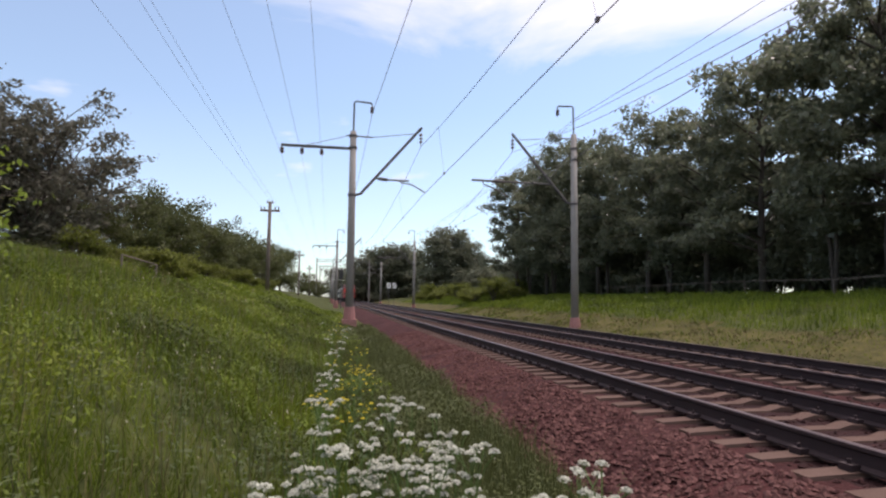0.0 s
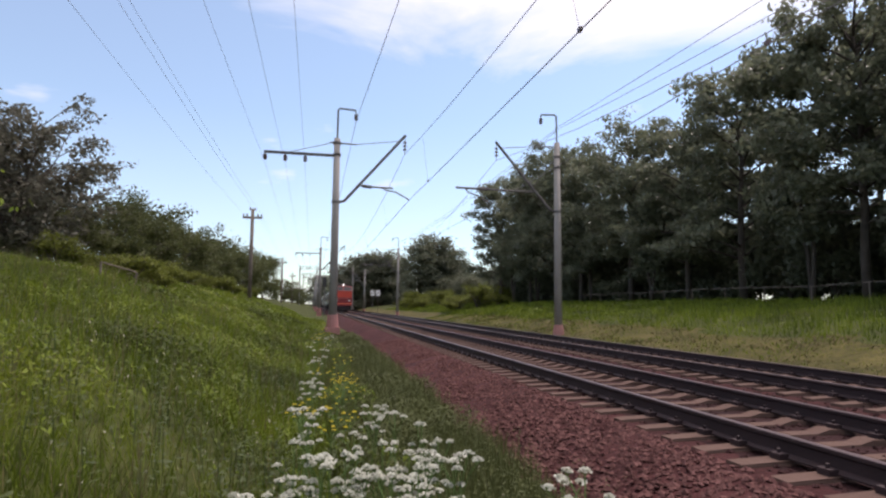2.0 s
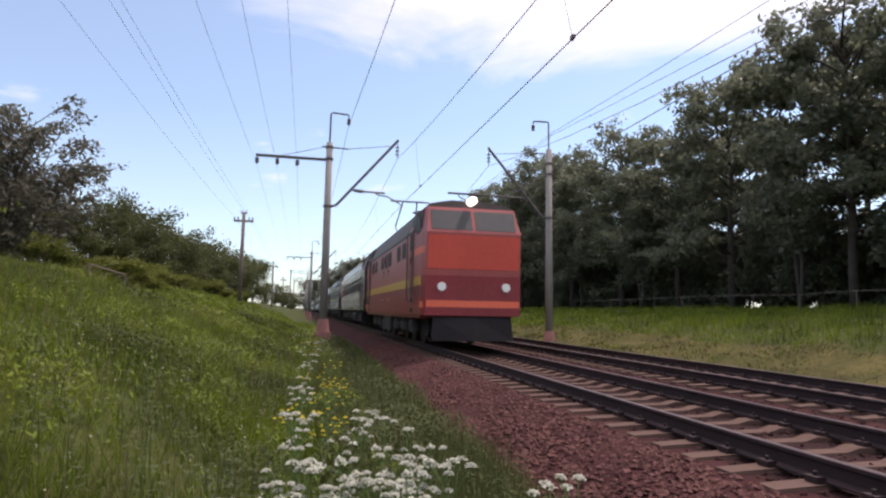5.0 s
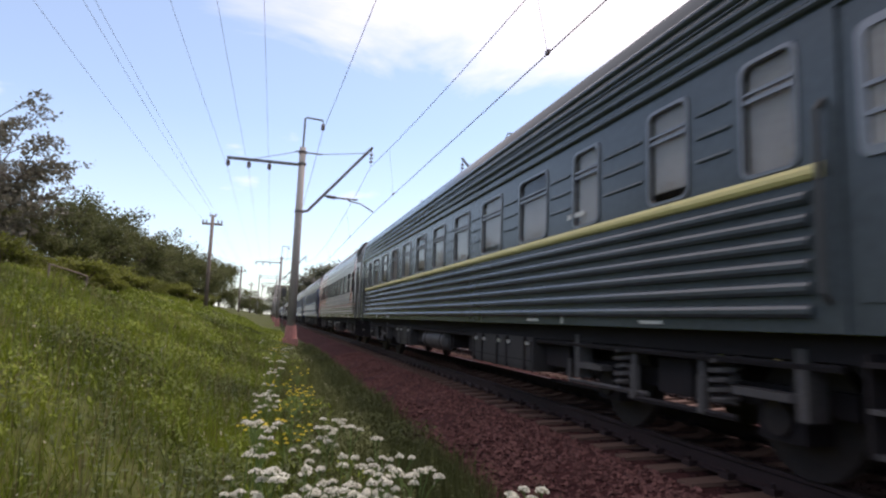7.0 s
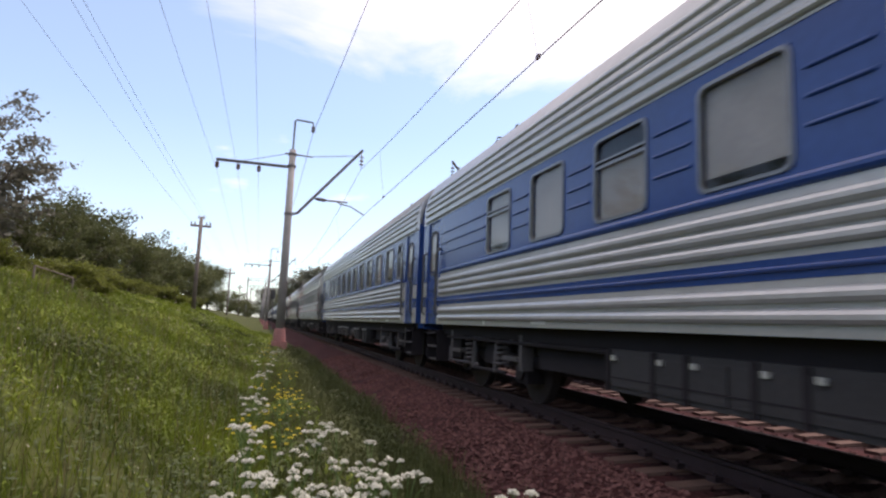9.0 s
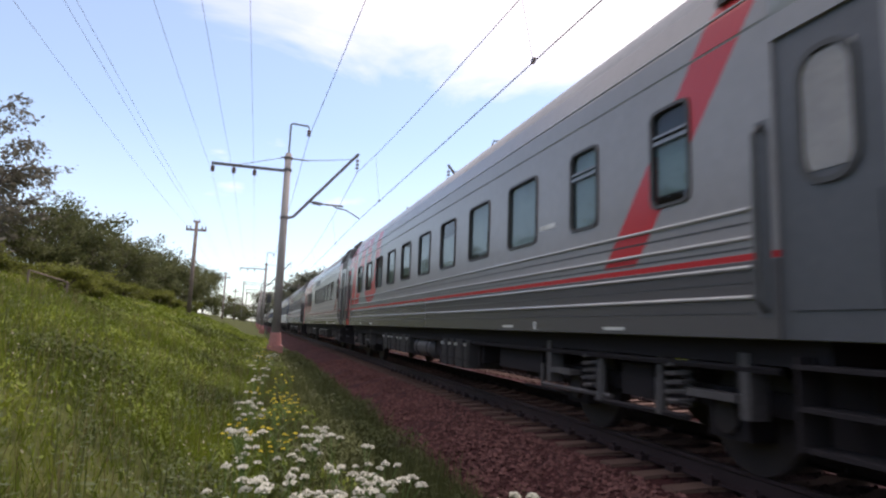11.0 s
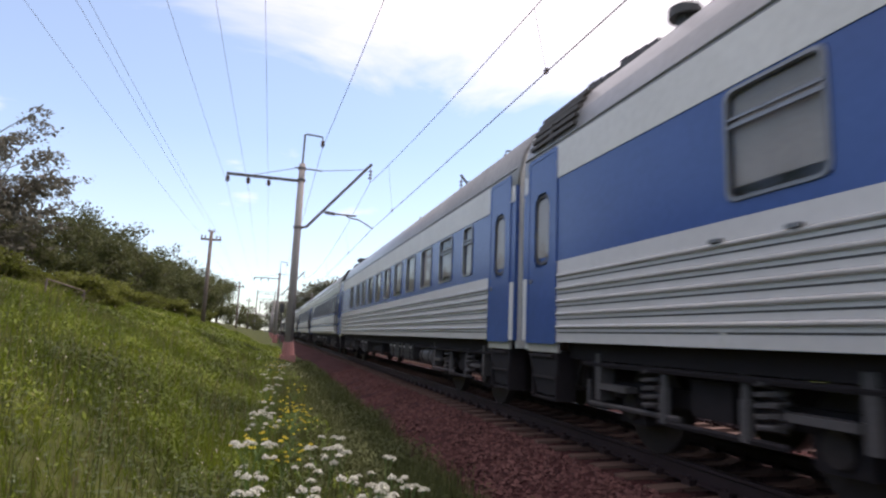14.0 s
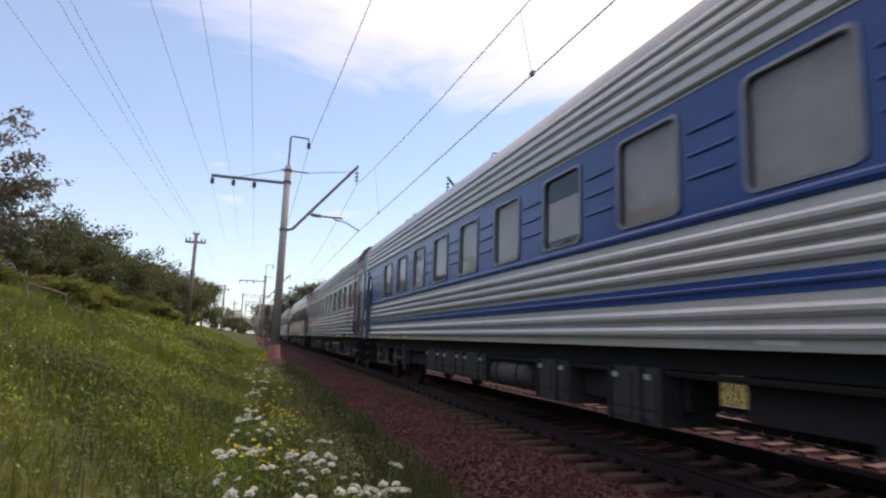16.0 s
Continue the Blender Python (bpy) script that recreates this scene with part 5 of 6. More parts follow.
    # doors
    for y0, y1, rear in ((d0, d1, False), (e0, e1, True)):
        dm = M["red_p"] if (grey and rear) else door_m
        dr = part("door", G().box(x0 + 0.03, x0 + 0.07, y0, y1, 1.11, 3.22).box(x0 + 0.018, x0 + 0.03, y0 + 0.08, y1 - 0.08, 1.3, 2.0), dm, c)
        if (ribbed and kind != "blue_rib") or kind == "diner":
            part("door_window", G().ring_rect(x0 + 0.005, x0 + 0.03, y0 + 0.16, y1 - 0.16, 2.2, 3.0, 0.03, 0.06), M["chrome"], dr)
            for zb in (2.42, 2.6):
                part("door_bar", G().box(x0 + 0.0, x0 + 0.012, y0 + 0.16, y1 - 0.16, zb, zb + 0.03), M["chrome"], dr)
        else:
            part("door_window", G().ring_rect(x0 + 0.005, x0 + 0.03, y0 + 0.2, y1 - 0.2, 2.12, 3.02, 0.018, 0.17), M["gasket"], dr)
        if blue_e:
            part("door_panel", G().ring_rect(x0 - 0.016, x0 - 0.004, y0, y1, 1.11, 3.56, 0.03, 0.03).box(x0 - 0.010, x0 + 0.02, y0 + 0.01, y1 - 0.01, 1.12, 2.05).box(x0 - 0.010, x0 + 0.02, y0 + 0.01, y1 - 0.01, 3.06, 3.55)
                 .box(x0 - 0.010, x0 + 0.02, y0 + 0.01, y0 + 0.19, 2.05, 3.06).box(x0 - 0.010, x0 + 0.02, y1 - 0.19, y1 - 0.01, 2.05, 3.06), dm, dr)
            oval = G()
            for sy, sz in ((-1, -1), (-1, 1), (1, -1), (1, 1)):
                cy, cz = (y0 + y1) / 2 + sy * 0.24, 2.555 + sz * 0.52
                arc = [(x0 - 0.009, cy - sy * (0.22 - 0.22 * math.sin(k * math.pi / 16)), cz - sz * (0.30 - 0.30 * math.cos(k * math.pi / 16))) for k in range(9)]
                oval.add([(x0 - 0.009, cy, cz)] + arc, [(0, k + 1, k + 2) for k in range(8)])
            part("oval_surround", oval, dm, dr)
            part("keyhole", G().tube([(x0 - 0.02, y1 - 0.1, 1.9), (x0 - 0.008, y1 - 0.1, 1.9)], 0.03, 10), M["chrome"], dr)
            ca, cb = (y1 + 0.02, y1 + 0.17) if rear else (y0 - 0.17, y0 - 0.02)
            for za, zb in ((1.115, 1.95), (3.16, 3.40)):
                part("corner_patch", G().box(x0 - 0.006, x0, ca, cb, za, zb), M["white_p"], c, "cream corner panel")
        # grey plate added behind the pane so that it looks pale
        part("door_backing", G().box(x0 + 0.024, x0 + 0.029, y0 + 0.2, y1 - 0.2, 2.2, 2.98), M["curtain"], dr)
        part("door_pane", G().add([(x0 + 0.02, y0 + 0.2, 2.2), (x0 + 0.02, y1 - 0.2, 2.2), (x0 + 0.02, y1 - 0.2, 2.98), (x0 + 0.02, y0 + 0.2, 2.98)], [(0, 3, 2, 1)]).mesh("door_pane", M["pane"], False, False), None, dr).visible_shadow = False
        for hy in () if blue_e else (y1 + 0.1, y0 - 0.1):
            part("handrail", G().tube([(x0 - 0.005, hy, 1.30), (x0 - 0.07, hy, 1.36), (x0 - 0.07, hy, 2.55), (x0 - 0.005, hy, 2.62)], 0.024, 6), M["gasket"], c)
            part("rail_recess", G().box(x0 - 0.003, x0, hy - 0.06, hy + 0.06, 1.26, 2.66), door_m, c)
        if kind == "blue_rib":
            for pa, pb in ((y0 - 0.36, y0 - 0.02), (y1 + 0.02, y1 + 0.20)) if not rear else ((y1 + 0.02, y1 + 0.36), (y0 - 0.20, y0 - 0.02)):
                for za, zb in ((1.115, 1.46), (1.67, 1.98)):
                    part("silver_patch", G().box(x0 - 0.006, x0, pa, pb, za, zb), M["silver"], c)
        for z, xo in ((0.95, 0.0), (0.68, 0.04), (0.42, 0.08)):
            part("boarding_step", G().box(x0 + xo, x0 + 0.32, y0 + 0.08, y1 - 0.08, z - 0.03, z), M["gear"] if ribbed and z < 0.9 else M["under"], c)
        for ya in (y0 + 0.06, y1 - 0.08):
            part("step_hanger", G().box(x0 + 0.05, x0 + 0.32, ya, ya + 0.02, 0.39, 1.0), M["under"], c)
        if blue_e:
            part("step_shroud", G().add([(x0 + 0.03, y0, 0.955), (x0 + 0.03, y1, 0.955), (x0 + 0.10, y1 - 0.12, 0.45), (x0 + 0.10, y0 + 0.12, 0.45), (x0 + 0.07, y0, 0.955), (x0 + 0.07, y1, 0.955), (x0 + 0.14, y1 - 0.12, 0.45), (x0 + 0.14, y0 + 0.12, 0.45)], [(0, 1, 2, 3), (4, 7, 6, 5), (0, 4, 5, 1), (1, 5, 6, 2), (2, 6, 7, 3), (3, 7, 4, 0)]), M["end_p"], c)
            part("door_sill", G().box(x0 + 0.02, x0 + 0.06, y0 - 0.02, y1 + 0.02, 0.98, 1.105), M["silver"], c)
    # gangways and couplers
    for s in (-1, 1):
        y = s * H
        part("gangway", G().box(-0.62, 0.62, min(y, y + s * 0.28), max(y, y + s * 0.28), 1.15, 3.5), M["rubber"], c, "black rubber gangway bellows")
        part("coupler", G().box(-0.16, 0.16, min(y, y + s * 0.30), max(y, y + s * 0.30), 0.92, 1.2).box(-0.12, 0.12, min(y - s * 0.9, y), max(y - s * 0.9, y), 0.95, 1.12), M["under"], c)
        part("bumper_pipe", G().tube([(-0.5, y, 1.0), (-0.55, y + s * 0.12, 0.55), (-0.45, y + s * 0.28, 0.5)], 0.035, 6), M["rubber"], c)
    # underframe
    # near boxes (start, end, bottom), air tank, and the clear gap through which the far verge shows
    eq, tank, gap = {
        "blue_smooth": ([(-4.60, -1.60, 0.55), (2.7, 3.9, 0.50)], (-6.1, -5.0), (-0.60, 0.30)),
        "sleeper_teal": ([(0.85, 3.88, 0.50), (-2.45, -1.73, 0.44), (-3.32, -2.54, 0.44)], (-0.67, 0.68), (-4.22, -3.60)),
        "blue_rib": ([(0.45, 3.85, 0.50), (-3.85, -3.05, 0.40), (-2.2, -1.4, 0.44)], (-0.82, 0.40), (-4.62, -4.05)),
        "diner": ([(-4.35, -1.20, 0.46), (1.45, 3.50, 0.45)], (-0.7, 0.6), (4.0, 4.6)),
        "sleeper_grey": ([(-4.6, -2.2, 0.42), (0.65, 3.82, 0.46)], (-0.92, 0.45), (-1.9, -1.2)),
    }.get(kind, ([(-5.0, -2.4, 0.46), (2.6, 4.5, 0.45)], (-0.2, 1.6), (-1.6, -0.7)))
    clear = (gap[0], gap[1] + (5.0 if blue_e else 2.7))          # seen slantwise, the gap runs far under the floor
    # blocks added under the floor to keep light from passing
    for ya, yb, za in ((-6.0, clear[0], 0.42), (clear[1], 6.0, 0.46)):
        if yb - ya > 0.3:
            part("centre_block", G().box(-0.7, 0.7, ya, yb, za, 0.9), M["under"], c)
    for ya in (f + 0.95, -f - 1.35):
        part("centre_block", G().box(-1.0, 1.0, ya, ya + 0.40, 0.35, 0.9), M["under"], c)
    at_y = -5.9                                                  # dark infill added to keep the side black between boxes, tank and gap
    for a, b in sorted([(a, b) for a, b, _ in eq] + [tank, gap]) + [(5.9, 6.0)]:
        if a - at_y > 0.16:
            part("dark_infill", G().box(-1.18, -0.85, at_y + 0.04, a - 0.04, 0.56, 0.92).box(-1.22, -1.18, at_y + 0.12, at_y + 0.2, 0.5, 0.92), M["under"], c)
        at_y = max(at_y, b)
    part("sole_bar", G().box(-1.30, 1.30, f + 1.0, -f - 1.0, 0.92, 1.105).box(-0.3, 0.3, f + 0.3, -f - 0.3, 0.86, 0.92), M["under"], c)
    for a, b, z in eq:
        bx = part("equipment_box", G().box(-1.36, -0.75, a, b, z, 0.92).box(-1.375, -1.36, a + 0.06, (a + b) / 2 - 0.03, z + 0.05, 0.86).box(-1.375, -1.36, (a + b) / 2 + 0.03, b - 0.06, z + 0.05, 0.86), M["box"], c)
        n = max(2, int((b - a) / 0.5))
        for i in range(n):
            yy = a + 0.14 + (b - a - 0.28) * (i + 0.25 * (i % 2)) / (n - 0.75)
            part("latch", G().box(-1.41, -1.375, yy - 0.028, yy + 0.028, 0.81, 0.86), M["latch"], bx, "bright steel latch")
            part("bracket", G().box(-1.39, -1.36, yy + 0.10, yy + 0.15, z, 0.92), M["under"], bx)
        part("box_seam", G().box(-1.38, -1.37, a + 0.03, b - 0.03, z + 0.13, z + 0.145), M["under"], bx)
        fa, fb = a - 0.4, b - 0.4
        if fb < clear[0] or fa > clear[1]:
            part("far_box", G().box(0.75, 1.36, fa, fb, z, 0.92), M["box"], c)
    tk = part("air_tank", G().tube([(-1.08, tank[0], 0.68), (-1.08, tank[0] + 0.08, 0.68), (-1.08, tank[1] - 0.08, 0.68), (-1.08, tank[1], 0.68)], 0.22, 16), M["gear"], c, "grey cylindrical air tank", True)
    for yy in (tank[0] + 0.25, tank[1] - 0.25):
        part("tank_strap", G().tube([(-1.08, yy - 0.03, 0.68), (-1.08, yy + 0.03, 0.68)], 0.228, 16).box(-1.1, -1.06, yy - 0.03, yy + 0.03, 0.88, 0.95), M["under"], tk)
    part("pipe_run", G().tube([(-1.3, f + 1.4, 0.88), (-1.3, -f - 1.4, 0.88)], 0.03, 6).tube([(-1.0, f + 3.8, 0.36), (-1.0, f + 6.2, 0.34)], 0.025, 6), M["under"], c)
    for y in (f + 3.3, -f - 3.3):
        bogie(c, y)
    # stencilled marks and roof gear
    marks = G().box(x0 - 0.004, x0, f + 3.0, f + 3.35, 1.145, 1.175).box(x0 - 0.004, x0, f + 4.9, f + 4.96, 1.13, 1.23).box(x0 - 0.004, x0, f + 5.6, f + 5.95, 1.15, 1.18).box(x0 - 0.004, x0, -f - 3.9, -f - 3.84, 1.13, 1.23).box(x0 - 0.004, x0, -f - 6.0, -f - 5.6, 1.15, 1.19)
    for i in range(0, len(marks.v), 8):
        one = G()
        one.v, one.f = marks.v[i:i + 8], marks.f[:6]
        part("stencil_mark", one, M["mark"], c, "small white stencilled mark")
    plate = G()
    for i, (a, b) in enumerate(((0.0, 0.55), (0.62, 0.80))):
        plate.box(x0 - 0.004, x0, f + 4.42 + a * 0.5, f + 4.42 + b * 0.5, 2.36, 2.42)
    if kind == "blue_smooth":
        plate = G()
        for za, zb, wd in ((2.84, 2.93, 0.16), (2.58, 2.68, 0.12), (2.42, 2.47, 0.2), (2.33, 2.38, 0.2)):
            plate.box(x0 - 0.004, x0, f + 10.92 - wd, f + 10.92 + wd, za, zb)
    part("number_plate", plate, M["plate"] if kind == "blue_smooth" else M["mark"], c)
    gear = G()
    for i in range(7):
        y = f + 3.0 + i * 2.8
        gear.box(-0.28, 0.28, y - 0.25, y + 0.25, 4.50, 4.66)
    part("roof_vents", gear, M["roof"], c)
    if kind not in ("green", "blue_rib"):
        for y0, y1 in ((-f - 1.45, -f - 0.2),) if blue_e else ((f + 0.35, f + 1.7), (-f - 1.9, -f - 0.35)):
            grille = G()
            for i in range(5):
                z = 3.74 + 0.11 * i
                x = float(np.interp(z, [3.40, 3.62, 3.92, 4.20, 4.38], [-1.5, -1.49, -1.42, -1.26, -1.0]))
                grille.box(x - 0.05, x + 0.04, y0, y1, z, z + 0.05)
            grille.box(-1.50, -1.40, (y0 + y1) / 2 - 0.03, (y0 + y1) / 2 + 0.03, 3.7, 3.95)
            part("roof_grille", grille, M["loco_roof"], c, "louvred air intake at the roof's edge")
    if kind in ("blue_smooth", "blue_rib", "sleeper_grey"):
        part("roof_unit", G().box(-0.8, 0.8, -f - 3.6, -f - 2.2, 4.40, 4.60).tube([(-0.8, -f - 3.4, 4.58), (-0.5, -f - 3.0, 4.70), (-0.6, -f - 2.4, 4.58)], 0.05, 6), M["loco_roof"], c)
    if blue_e:
        for yy in (19.3, 19.85):
            part("roof_ventilator", G().tube([(-0.98, f + yy, 4.36), (-0.98, f + yy, 4.50)], 0.09, 10).tube([(-0.98, f + yy, 4.47), (-0.98, f + yy, 4.57)], 0.17, 12), M["gasket"], c)
        duct = G()
        for i in range(9):
            yy = f + 20.2 + 0.19 * i
            duct.box(-1.06, -0.92, yy, yy + 0.16, 4.30, 4.425 + 0.02 * ((i * 5) % 4))
        part("roof_duct", duct, M["gasket"], c)
        part("lift_lugs", G().box(x0 - 0.05, x0, f + 18.8, f + 18.92, 1.93, 1.96).box(x0 - 0.05, x0, f + 18.05, f + 18.17, 1.93, 1.96), M["chrome"], c)
    if kind == "sleeper_grey":
        part("emblem", G().box(x0 - 0.004, x0, f + 10.88, f + 10.98, 2.90, 3.04).box(x0 - 0.004, x0, f + 11.02, f + 11.12, 2.90, 3.04).box(x0 - 0.004, x0, f + 11.16, f + 11.26, 2.90, 3.08), M["red_p"], c, "small red emblem")
    if kind == "diner":
        tx = bpy.data.curves.new("lettering", "FONT")
        tx.body, tx.size, tx.extrude, tx.align_x = "РЕСТОРАН", 0.43, 0.002, "CENTER"
        to = new("lettering", tx)
        to.parent = c
        to.matrix_basis = pose(x0 - 0.012, 0.58, 3.29, 90, 0, -90)
        tx.materials.append(M["darkgrey_p"])
    return c


WINS_LOCO = ((3.62, 0.66), (4.82, 0.66), (7.18, 0.70))      # metres back from the cab, width


def locomotive():
    """Electric locomotive with a cab at either end, built as two halves that meet in the middle."""
    c = tagged(new("electric_locomotive"), "red electric locomotive with a yellow waist band and grey roof", "locomotive")
    X = 1.5
    for s in (-1, 1):
        cab = s * 8.35
        at = lambda d: cab - d * s                       # metres back from the cab's end
        lo = lambda p, q: (min(at(p), at(q)), max(at(p), at(q)))
        y0, y1 = lo(0.45, 8.35)
        part("body", G().box(-X, X, y0, y1, 2.15, 3.62), M["loco_red"], c, "faded red upper body")
        part("waist_band", G().box(-X - 0.004, X + 0.004, y0, y1, 1.86, 2.15), M["loco_yellow"], c, "ochre yellow waist band")
        part("lower_body", G().box(-X, X, y0, y1, 0.98, 1.86).box(-X + 0.05, X - 0.05, y0 + (0.3 if s < 0 else 0.0), y1 - (0.3 if s > 0 else 0.0), 0.88, 0.98), M["loco_low"], c, "dark red lower body")
        p0, p1 = lo(0.5, 2.15)
        part("cab_roof", G().extrude([(-X, 3.62), (-X + 0.03, 4.15), (-1.25, 4.36), (-0.6, 4.48), (0.6, 4.48), (1.25, 4.36), (X - 0.03, 4.15), (X, 3.62)], p0, p1), M["loco_roof"], c)
        p0, p1 = lo(2.16, 8.35)
        part("roof", G().extrude([(-X + 0.02, 3.62), (-X + 0.02, 3.68), (-1.16, 4.42), (1.16, 4.42), (X - 0.02, 3.68), (X - 0.02, 3.62)], p0, p1), M["loco_roof"], c, "dark grey sloping roof panels")
        part("roof_seam", G().box(-X - 0.02, -X, y0, y1, 3.58, 3.62), M["gasket"], c)
        # cab front: raked forward to a knee, then back over the windscreen
        fr = at(0.45)
        yk, yb, yt = at(-0.10), at(0.0), at(0.28)
        low = [(-X, fr, 0.98), (X, fr, 0.98), (X, fr, 1.86), (-X, fr, 1.86), (-X + 0.05, yb, 0.98), (X - 0.05, yb, 0.98), (X - 0.05, at(0.0), 1.86), (-X + 0.05, at(0.0), 1.86)]
        hexa = [(0, 1, 2, 3), (4, 7, 6, 5), (0, 4, 5, 1), (1, 5, 6, 2), (2, 6, 7, 3), (3, 7, 4, 0)]
        part("cab_apron", G().add(low, hexa), M["loco_low"], c)
        mid = [(-X, fr, 1.86), (X, fr, 1.86), (X, fr, 2.15), (-X, fr, 2.15), (-X + 0.05, at(0.0), 1.86), (X - 0.05, at(0.0), 1.86), (X - 0.05, at(-0.01), 2.15), (-X + 0.05, at(-0.01), 2.15)]
        part("cab_band", G().add(mid, hexa), M["loco_low"], c)
        upp = [(-X, fr, 2.15), (X, fr, 2.15), (X, fr, 3.42), (-X, fr, 3.42), (-X + 0.05, at(-0.01), 2.15), (X - 0.05, at(-0.01), 2.15), (X - 0.06, yk, 3.42), (-X + 0.06, yk, 3.42)]
        part("cab_front", G().add(upp, hexa), M["loco_red"], c)
        scr = [(-X, fr, 3.42), (X, fr, 3.42), (X - 0.1, at(0.5), 4.22), (-X + 0.1, at(0.5), 4.22), (-X + 0.06, yk, 3.42), (X - 0.06, yk, 3.42), (X - 0.16, yt, 4.22), (-X + 0.16, yt, 4.22)]
        part("screen_surround", G().add(scr, hexa), M["loco_red"], c)
        e = 0.012 * s

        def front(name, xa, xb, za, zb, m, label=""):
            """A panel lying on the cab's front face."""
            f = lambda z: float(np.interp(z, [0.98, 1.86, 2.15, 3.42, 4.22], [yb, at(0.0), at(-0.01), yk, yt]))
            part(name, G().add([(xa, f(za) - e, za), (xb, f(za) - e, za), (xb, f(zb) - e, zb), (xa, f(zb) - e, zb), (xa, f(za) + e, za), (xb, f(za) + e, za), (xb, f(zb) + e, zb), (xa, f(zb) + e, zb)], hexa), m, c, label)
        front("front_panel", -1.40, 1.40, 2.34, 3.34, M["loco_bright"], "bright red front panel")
        front("front_band", -1.42, 1.42, 1.22, 1.42, M["loco_orange"], "bright orange stripe")
        front("windscreen", -1.30, -0.05, 3.50, 4.12, M["gasket"], "dark windscreen")
        front("windscreen", 0.05, 1.30, 3.50, 4.12, M["gasket"], "dark windscreen")
        q0, q1 = lo(-0.02, 1.62)
        part("side_band", G().box(-X - 0.006, -X + 0.05, *lo(0.40, 1.62), 2.82, 3.03).add([(-X - 0.006, at(0.45), 2.82), (-X + 0.06, at(-0.055), 2.82), (-X + 0.06, at(-0.07), 3.03), (-X - 0.006, at(0.45), 3.03)], [(0, 1, 2, 3)]), M["loco_orange"], c, "bright orange stripe round the cab")
        part("corner_mark", G().box(-X - 0.006, -X + 0.05, *lo(0.15, 0.62), 1.20, 1.40), M["loco_orange"], c)
        lv = G()
        for i in range(6):
            lv.box(-X - 0.02, -X, *lo(0.75, 1.12), 1.58 + 0.055 * i, 1.605 + 0.055 * i)
        part("louvre", lv, M["chrome"], c)
        part("cab_window", G().ring_rect(-X - 0.02, -X + 0.02, *lo(0.70, 1.20), 3.50, 4.02, 0.03, 0.05).box(-X - 0.008, -X - 0.003, *lo(0.72, 1.18), 3.52, 4.0), M["gasket"], c)
        part("mirror", G().box(-X - 0.22, -X - 0.10, at(0.02) - 0.02, at(0.02) + 0.02, 3.8, 4.02).tube([(-X, at(0.2), 3.9), (-X - 0.15, at(0.02), 3.9)], 0.012, 5), M["gasket"], c)
        part("headlight", G().tube([(0, at(0.45), 4.44), (0, at(0.12), 4.44)], 0.13, 14), M["lit"] if s < 0 else M["lamp"], c)
        for x in (-0.98, 0.98):
            part("marker_light", G().tube([(x, at(0.1), 1.82), (x, at(-0.10), 1.82)], 0.13, 12), M["lamp"], c)
        part("snow_plough", G().add([(-1.2, at(0.1), 0.95), (1.2, at(0.1), 0.95), (1.25, at(0.0), 0.25), (-1.25, at(0.0), 0.25), (0, at(-0.22), 0.25), (0, at(0.05), 0.95)], [(0, 5, 4, 3), (5, 1, 2, 4), (0, 3, 2, 1)]), M["under"], c)
        part("under_gear", G().box(-1.15, 1.15, *lo(0.9, 1.7), 0.38, 0.88), M["under"], c)
        # side door, rails, pockets, windows
        dy = at(2.05)
        dr = part("cab_door", G().box(-X - 0.012, -X + 0.02, dy - 0.34, dy + 0.34, 1.86, 3.78), M["loco_red"], c)
        part("door_window", G().ring_rect(-X - 0.03, -X, dy - 0.2, dy + 0.2, 3.05, 3.62, 0.025, 0.06).box(-X - 0.016, -X - 0.013, dy - 0.19, dy + 0.19, 3.06, 3.6), M["gasket"], dr)
        part("door_handle", G().tube([(-X - 0.012, dy - 0.2 * s, 2.72), (-X - 0.05, dy - 0.2 * s, 2.72)], 0.12, 12), M["loco_low"], dr)
        part("door_seam", G().box(-X - 0.016, -X, dy - 0.37, dy - 0.345, 1.78, 3.8).box(-X - 0.016, -X, dy + 0.345, dy + 0.37, 1.78, 3.8).box(-X - 0.016, -X, dy - 0.37, dy + 0.37, 1.76, 1.78), M["gasket"], dr)
        for o in (-0.44, 0.44):
            part("handrail", G().tube([(-X, dy + o, 1.42), (-X - 0.08, dy + o, 1.50), (-X - 0.08, dy + o, 3.6), (-X, dy + o, 3.68)], 0.025, 6), M["steel"], c)
        for z in (1.06, 1.36, 1.64):
            part("step_pocket", G().box(-X - 0.006, -X, dy - 0.17, dy + 0.17, z, z + 0.13), M["rubber"], c)
            part("step_edge", G().box(-X - 0.025, -X, dy - 0.18, dy + 0.18, z - 0.03, z - 0.006), M["chrome"], c)
        for k, w in WINS_LOCO + (((8.44, 0.86),) if s > 0 else ()):
            yy = at(k)
            wn_ = part("side_window", G().ring_rect(-X - 0.02, -X + 0.02, yy - w / 2, yy + w / 2, 2.92, 3.42, 0.03, 0.07), M["gasket"], c)
            part("pane", G().box(-X - 0.008, -X - 0.004, yy - w / 2, yy + w / 2, 2.92, 3.42), M["box"], wn_)
        part("round_badge", G().tube([(-X - 0.03, at(7.76), 3.22), (-X, at(7.76), 3.22)], 0.13, 18), M["loco_low"], c)
        part("number_plate", G().box(-X - 0.01, -X, at(7.65) - 0.14, at(7.65) + 0.14, 2.66, 2.78).box(-X - 0.01, -X, at(7.65) - 0.26, at(7.65) + 0.26, 2.52, 2.535), M["box"], c)
        part("side_mark", G().box(-X - 0.005, -X, at(7.4), at(7.4) + 0.2, 1.52, 1.58), M["mark"], c)
        yy = at(4.9)
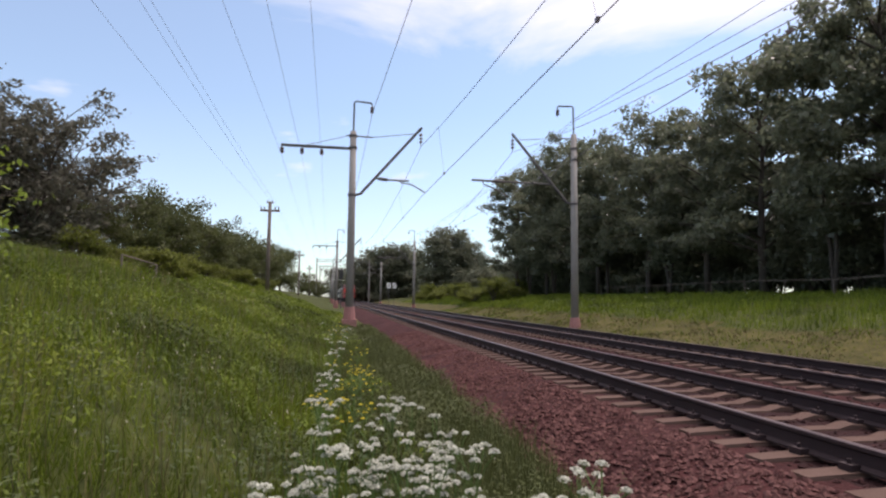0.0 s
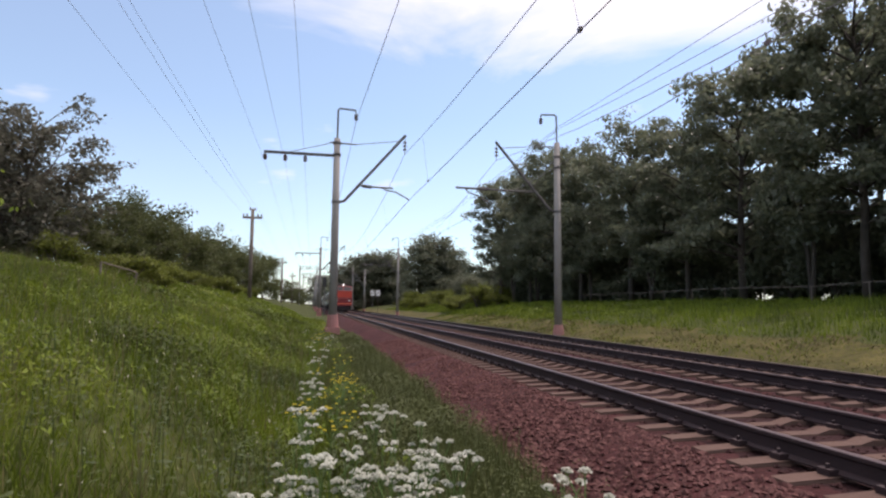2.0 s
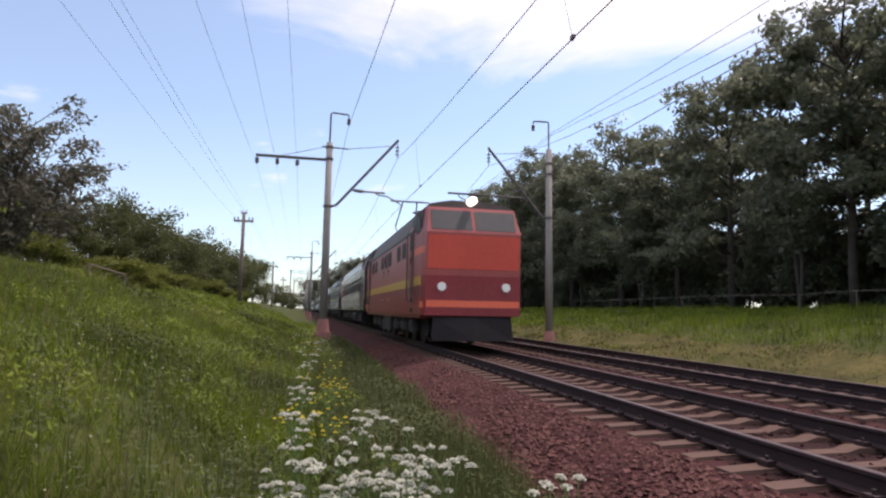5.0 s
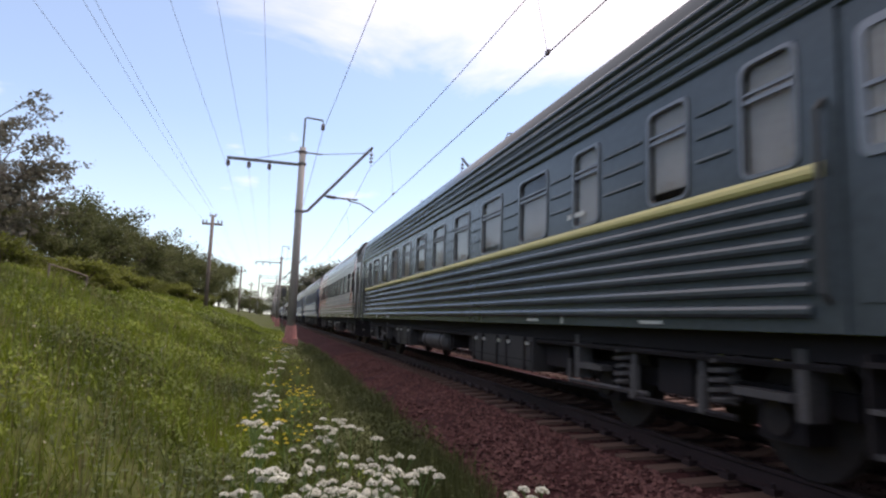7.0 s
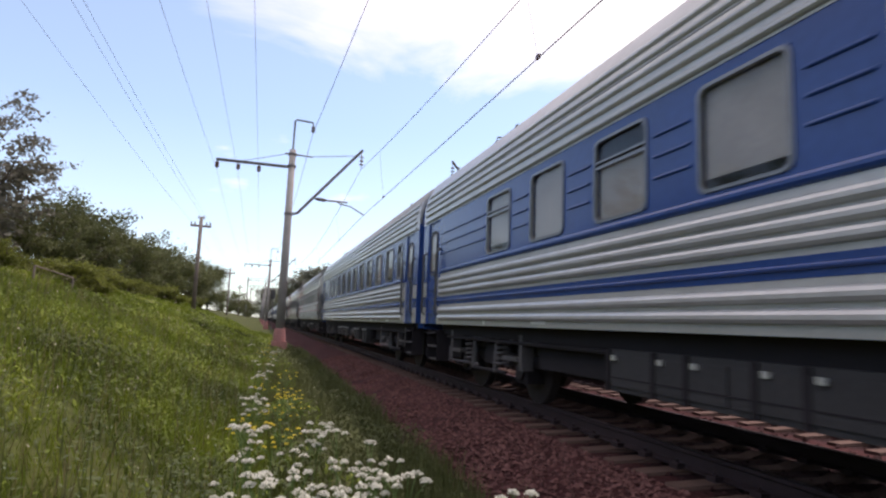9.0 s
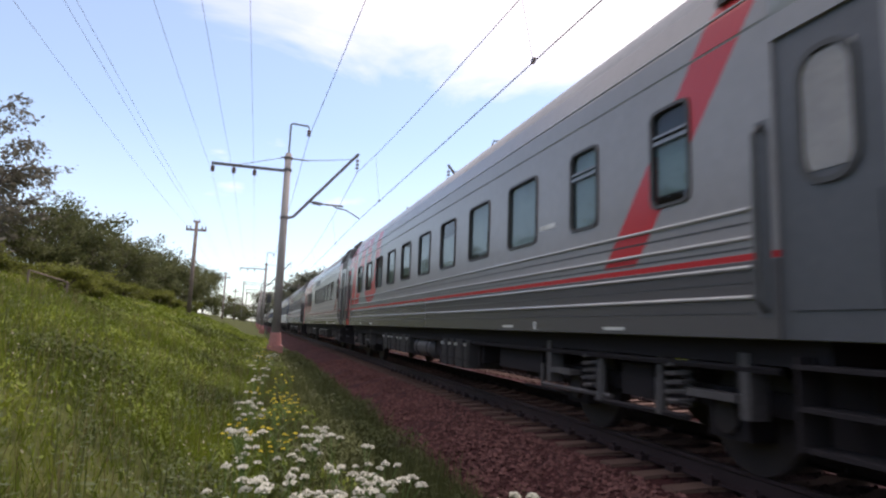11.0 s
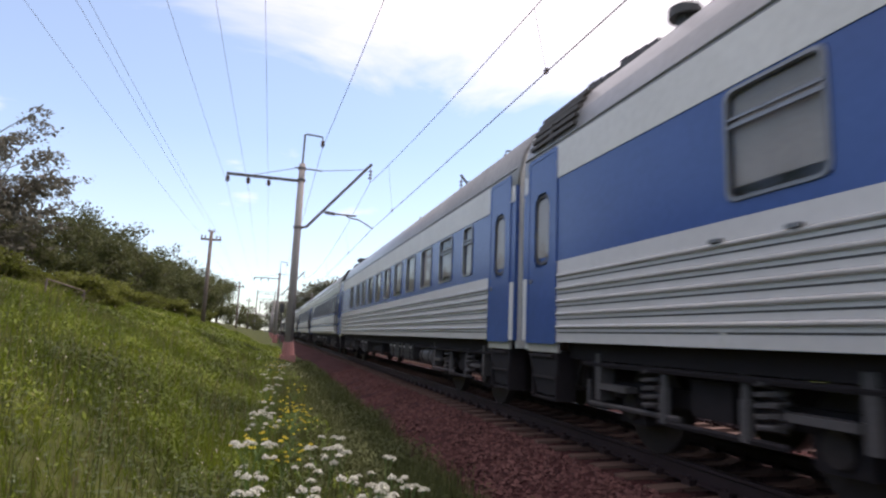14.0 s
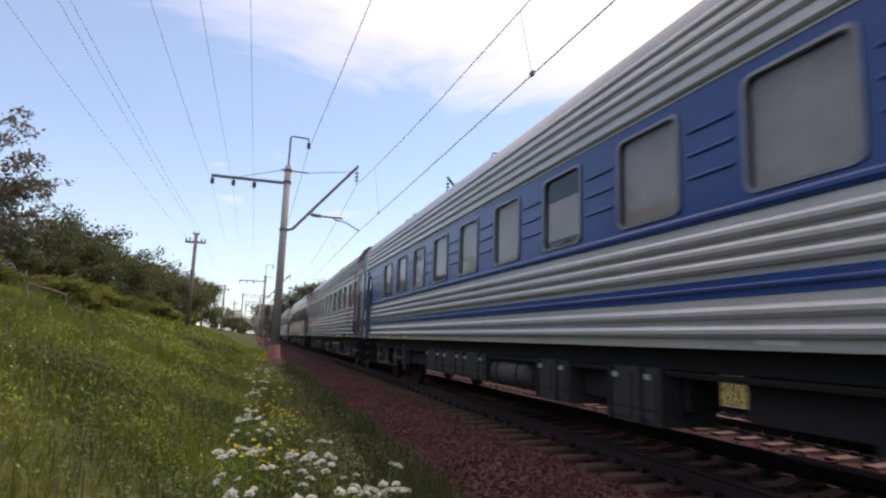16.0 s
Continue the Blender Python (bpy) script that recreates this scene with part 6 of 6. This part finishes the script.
        bg = part("bogie", G().box(-1.1, 1.1, yy - 0.3, yy + 0.3, 0.45, 0.85), M["under"], c)
        for x in (-1.2, 1.05):
            part("side_frame", G().box(x, x + 0.15, yy - 2.45, yy + 2.45, 0.52, 0.78), M["under"], bg)
        for o in (-1.75, 0.0, 1.75):
            for x in (-0.86, 0.72):
                part("wheel", G().tube([(x, yy + o, 0.60), (x + 0.14, yy + o, 0.60)], 0.60, 28).tube([(x - 0.03, yy + o, 0.60), (x + 0.17, yy + o, 0.60)], 0.2, 14), M["wheel"], bg)
            part("axle", G().tube([(-0.95, yy + o, 0.60), (0.95, yy + o, 0.60)], 0.11, 10), M["under"], bg)
            part("axle_box", G().box(-1.3, -1.05, yy + o - 0.22, yy + o + 0.22, 0.40, 0.82).tube([(-1.34, yy + o, 0.6), (-1.3, yy + o, 0.6)], 0.14, 12), M["gear"], bg)
        for o in (-0.88, 0.88):
            coil = [(-1.24 + 0.10 * math.cos(i / 24 * 8 * math.pi), yy + o + 0.10 * math.sin(i / 24 * 8 * math.pi), 0.60 + 0.32 * i / 24) for i in range(25)]
            part("spring", G().tube(coil, 0.02, 5), M["gear"], bg)
        part("sand_pipe", G().tube([(-1.1, at(2.3), 0.95), (-1.05, at(2.2), 0.5), (-0.86, at(2.1), 0.15)], 0.03, 6), M["gear"], c)
        part("battery_box", G().box(-1.4, -0.8, *lo(7.35, 8.35), 0.30, 0.88).box(-1.42, -1.4, *lo(7.6, 8.0), 0.45, 0.7), M["box"], c)
        pk = at(5.2)
        up = s > 0
        part("pantograph", G().box(-0.8, 0.8, pk - 1.0, pk + 1.0, 4.52, 4.60).tube([(-0.6, pk - 0.9, 4.6), (-0.5, pk + 1.3, 5.3 if up else 4.7), (-0.35, pk, 6.36 if up else 4.80)], 0.035, 6)
             .tube([(0.6, pk - 0.9, 4.6), (0.5, pk + 1.3, 5.3 if up else 4.7), (0.35, pk, 6.36 if up else 4.80)], 0.035, 6).tube([(-0.95, pk, 6.40 if up else 4.82), (0.95, pk, 6.40 if up else 4.82)], 0.04, 6), M["loco_roof"], c)
        for o in (-0.9, 0.9, 2.4 * s):
            for x in (-0.7, 0.7):
                part("roof_insulator", G().tube([(x, pk - o, 4.40), (x, pk - o, 4.54 if abs(o) < 1 else 4.8)], 0.085, 8), M["insul"], c)
        part("roof_hatch", G().box(-0.9, 0.9, *lo(7.0, 8.35), 4.42, 4.54), M["loco_roof"], c)
    return c


PITCH, SPEED = 22.6, 28.1            # metres between coach middles; metres a second
JOINT, T0 = 23.9, 7.0                # where the joint behind the second coach stands at that time
KINDS = ["sleeper_grey", "green", "sleeper_teal", "blue_rib", "blue_rib", "grey_rib", "sleeper_teal", "diner", "grey_rib", "blue_smooth", "blue_smooth", "blue_rib", "blue_rib",
         "grey_rib", "sleeper_grey", "grey_rib", "sleeper_teal", "sleeper_grey"]
SLACK = [0.05, 0.1, 0.1, 0.1, 0.05, -0.05, -0.15, -0.4, -0.55, -0.3, 0.1, 0.3, 0.2, 0.1]   # the coaches differ a little in length
made, TRAIN = {}, []
for n, kind in enumerate(KINDS):
    key = (kind, kind == "blue_rib" and n >= 12)        # the last coaches have another window spacing
    if key not in made:
        made[key] = coach(*key)
        TRAIN.append((made[key], JOINT + (n - 1.5) * PITCH + SLACK[min(n, 13)]))
    else:
        TRAIN.append((copy_thing(made[key], pose(0, 0, 0)), JOINT + (n - 1.5) * PITCH + SLACK[min(n, 13)]))
TRAIN.append((locomotive(), JOINT - 2 * PITCH - 9.50))


def motions():
    times = [0.0, 0.1, *[0.5 * k for k in range(1, 32)], 15.9, 16.0]
    for ob, y in TRAIN:
        walk(ob, [(t, pose(TC1, y - SPEED * (t - T0), 0)) for t in times])
    # the wildflowers nod in the train's wind and slowly bow down beside it
    for n, (p, x, y, rz) in enumerate(PLANTS):
        if y > 8:
            continue
        rows = []
        for t in [0.0, 0.1, *[0.4 * k for k in range(1, 40)], 16.0]:
            wind = float(np.interp(t, [0, 4.5, 6.0, 12.0, 14.5, 16.0], [0.25, 0.3, 1.0, 1.0, 1.5, 1.9]))
            bow = float(np.interp(t, [0, 12.5, 16.0], [0.0, 2.0, 14.0]))
            rows.append((t, pose(x, y, ground_z(x, y), wind * 2.2 * math.sin(3.1 * t + n * 1.7) + 0.5 * bow, wind * 2.0 * math.sin(2.6 * t + n) - bow, rz)))
        walk(p, rows)


motions()
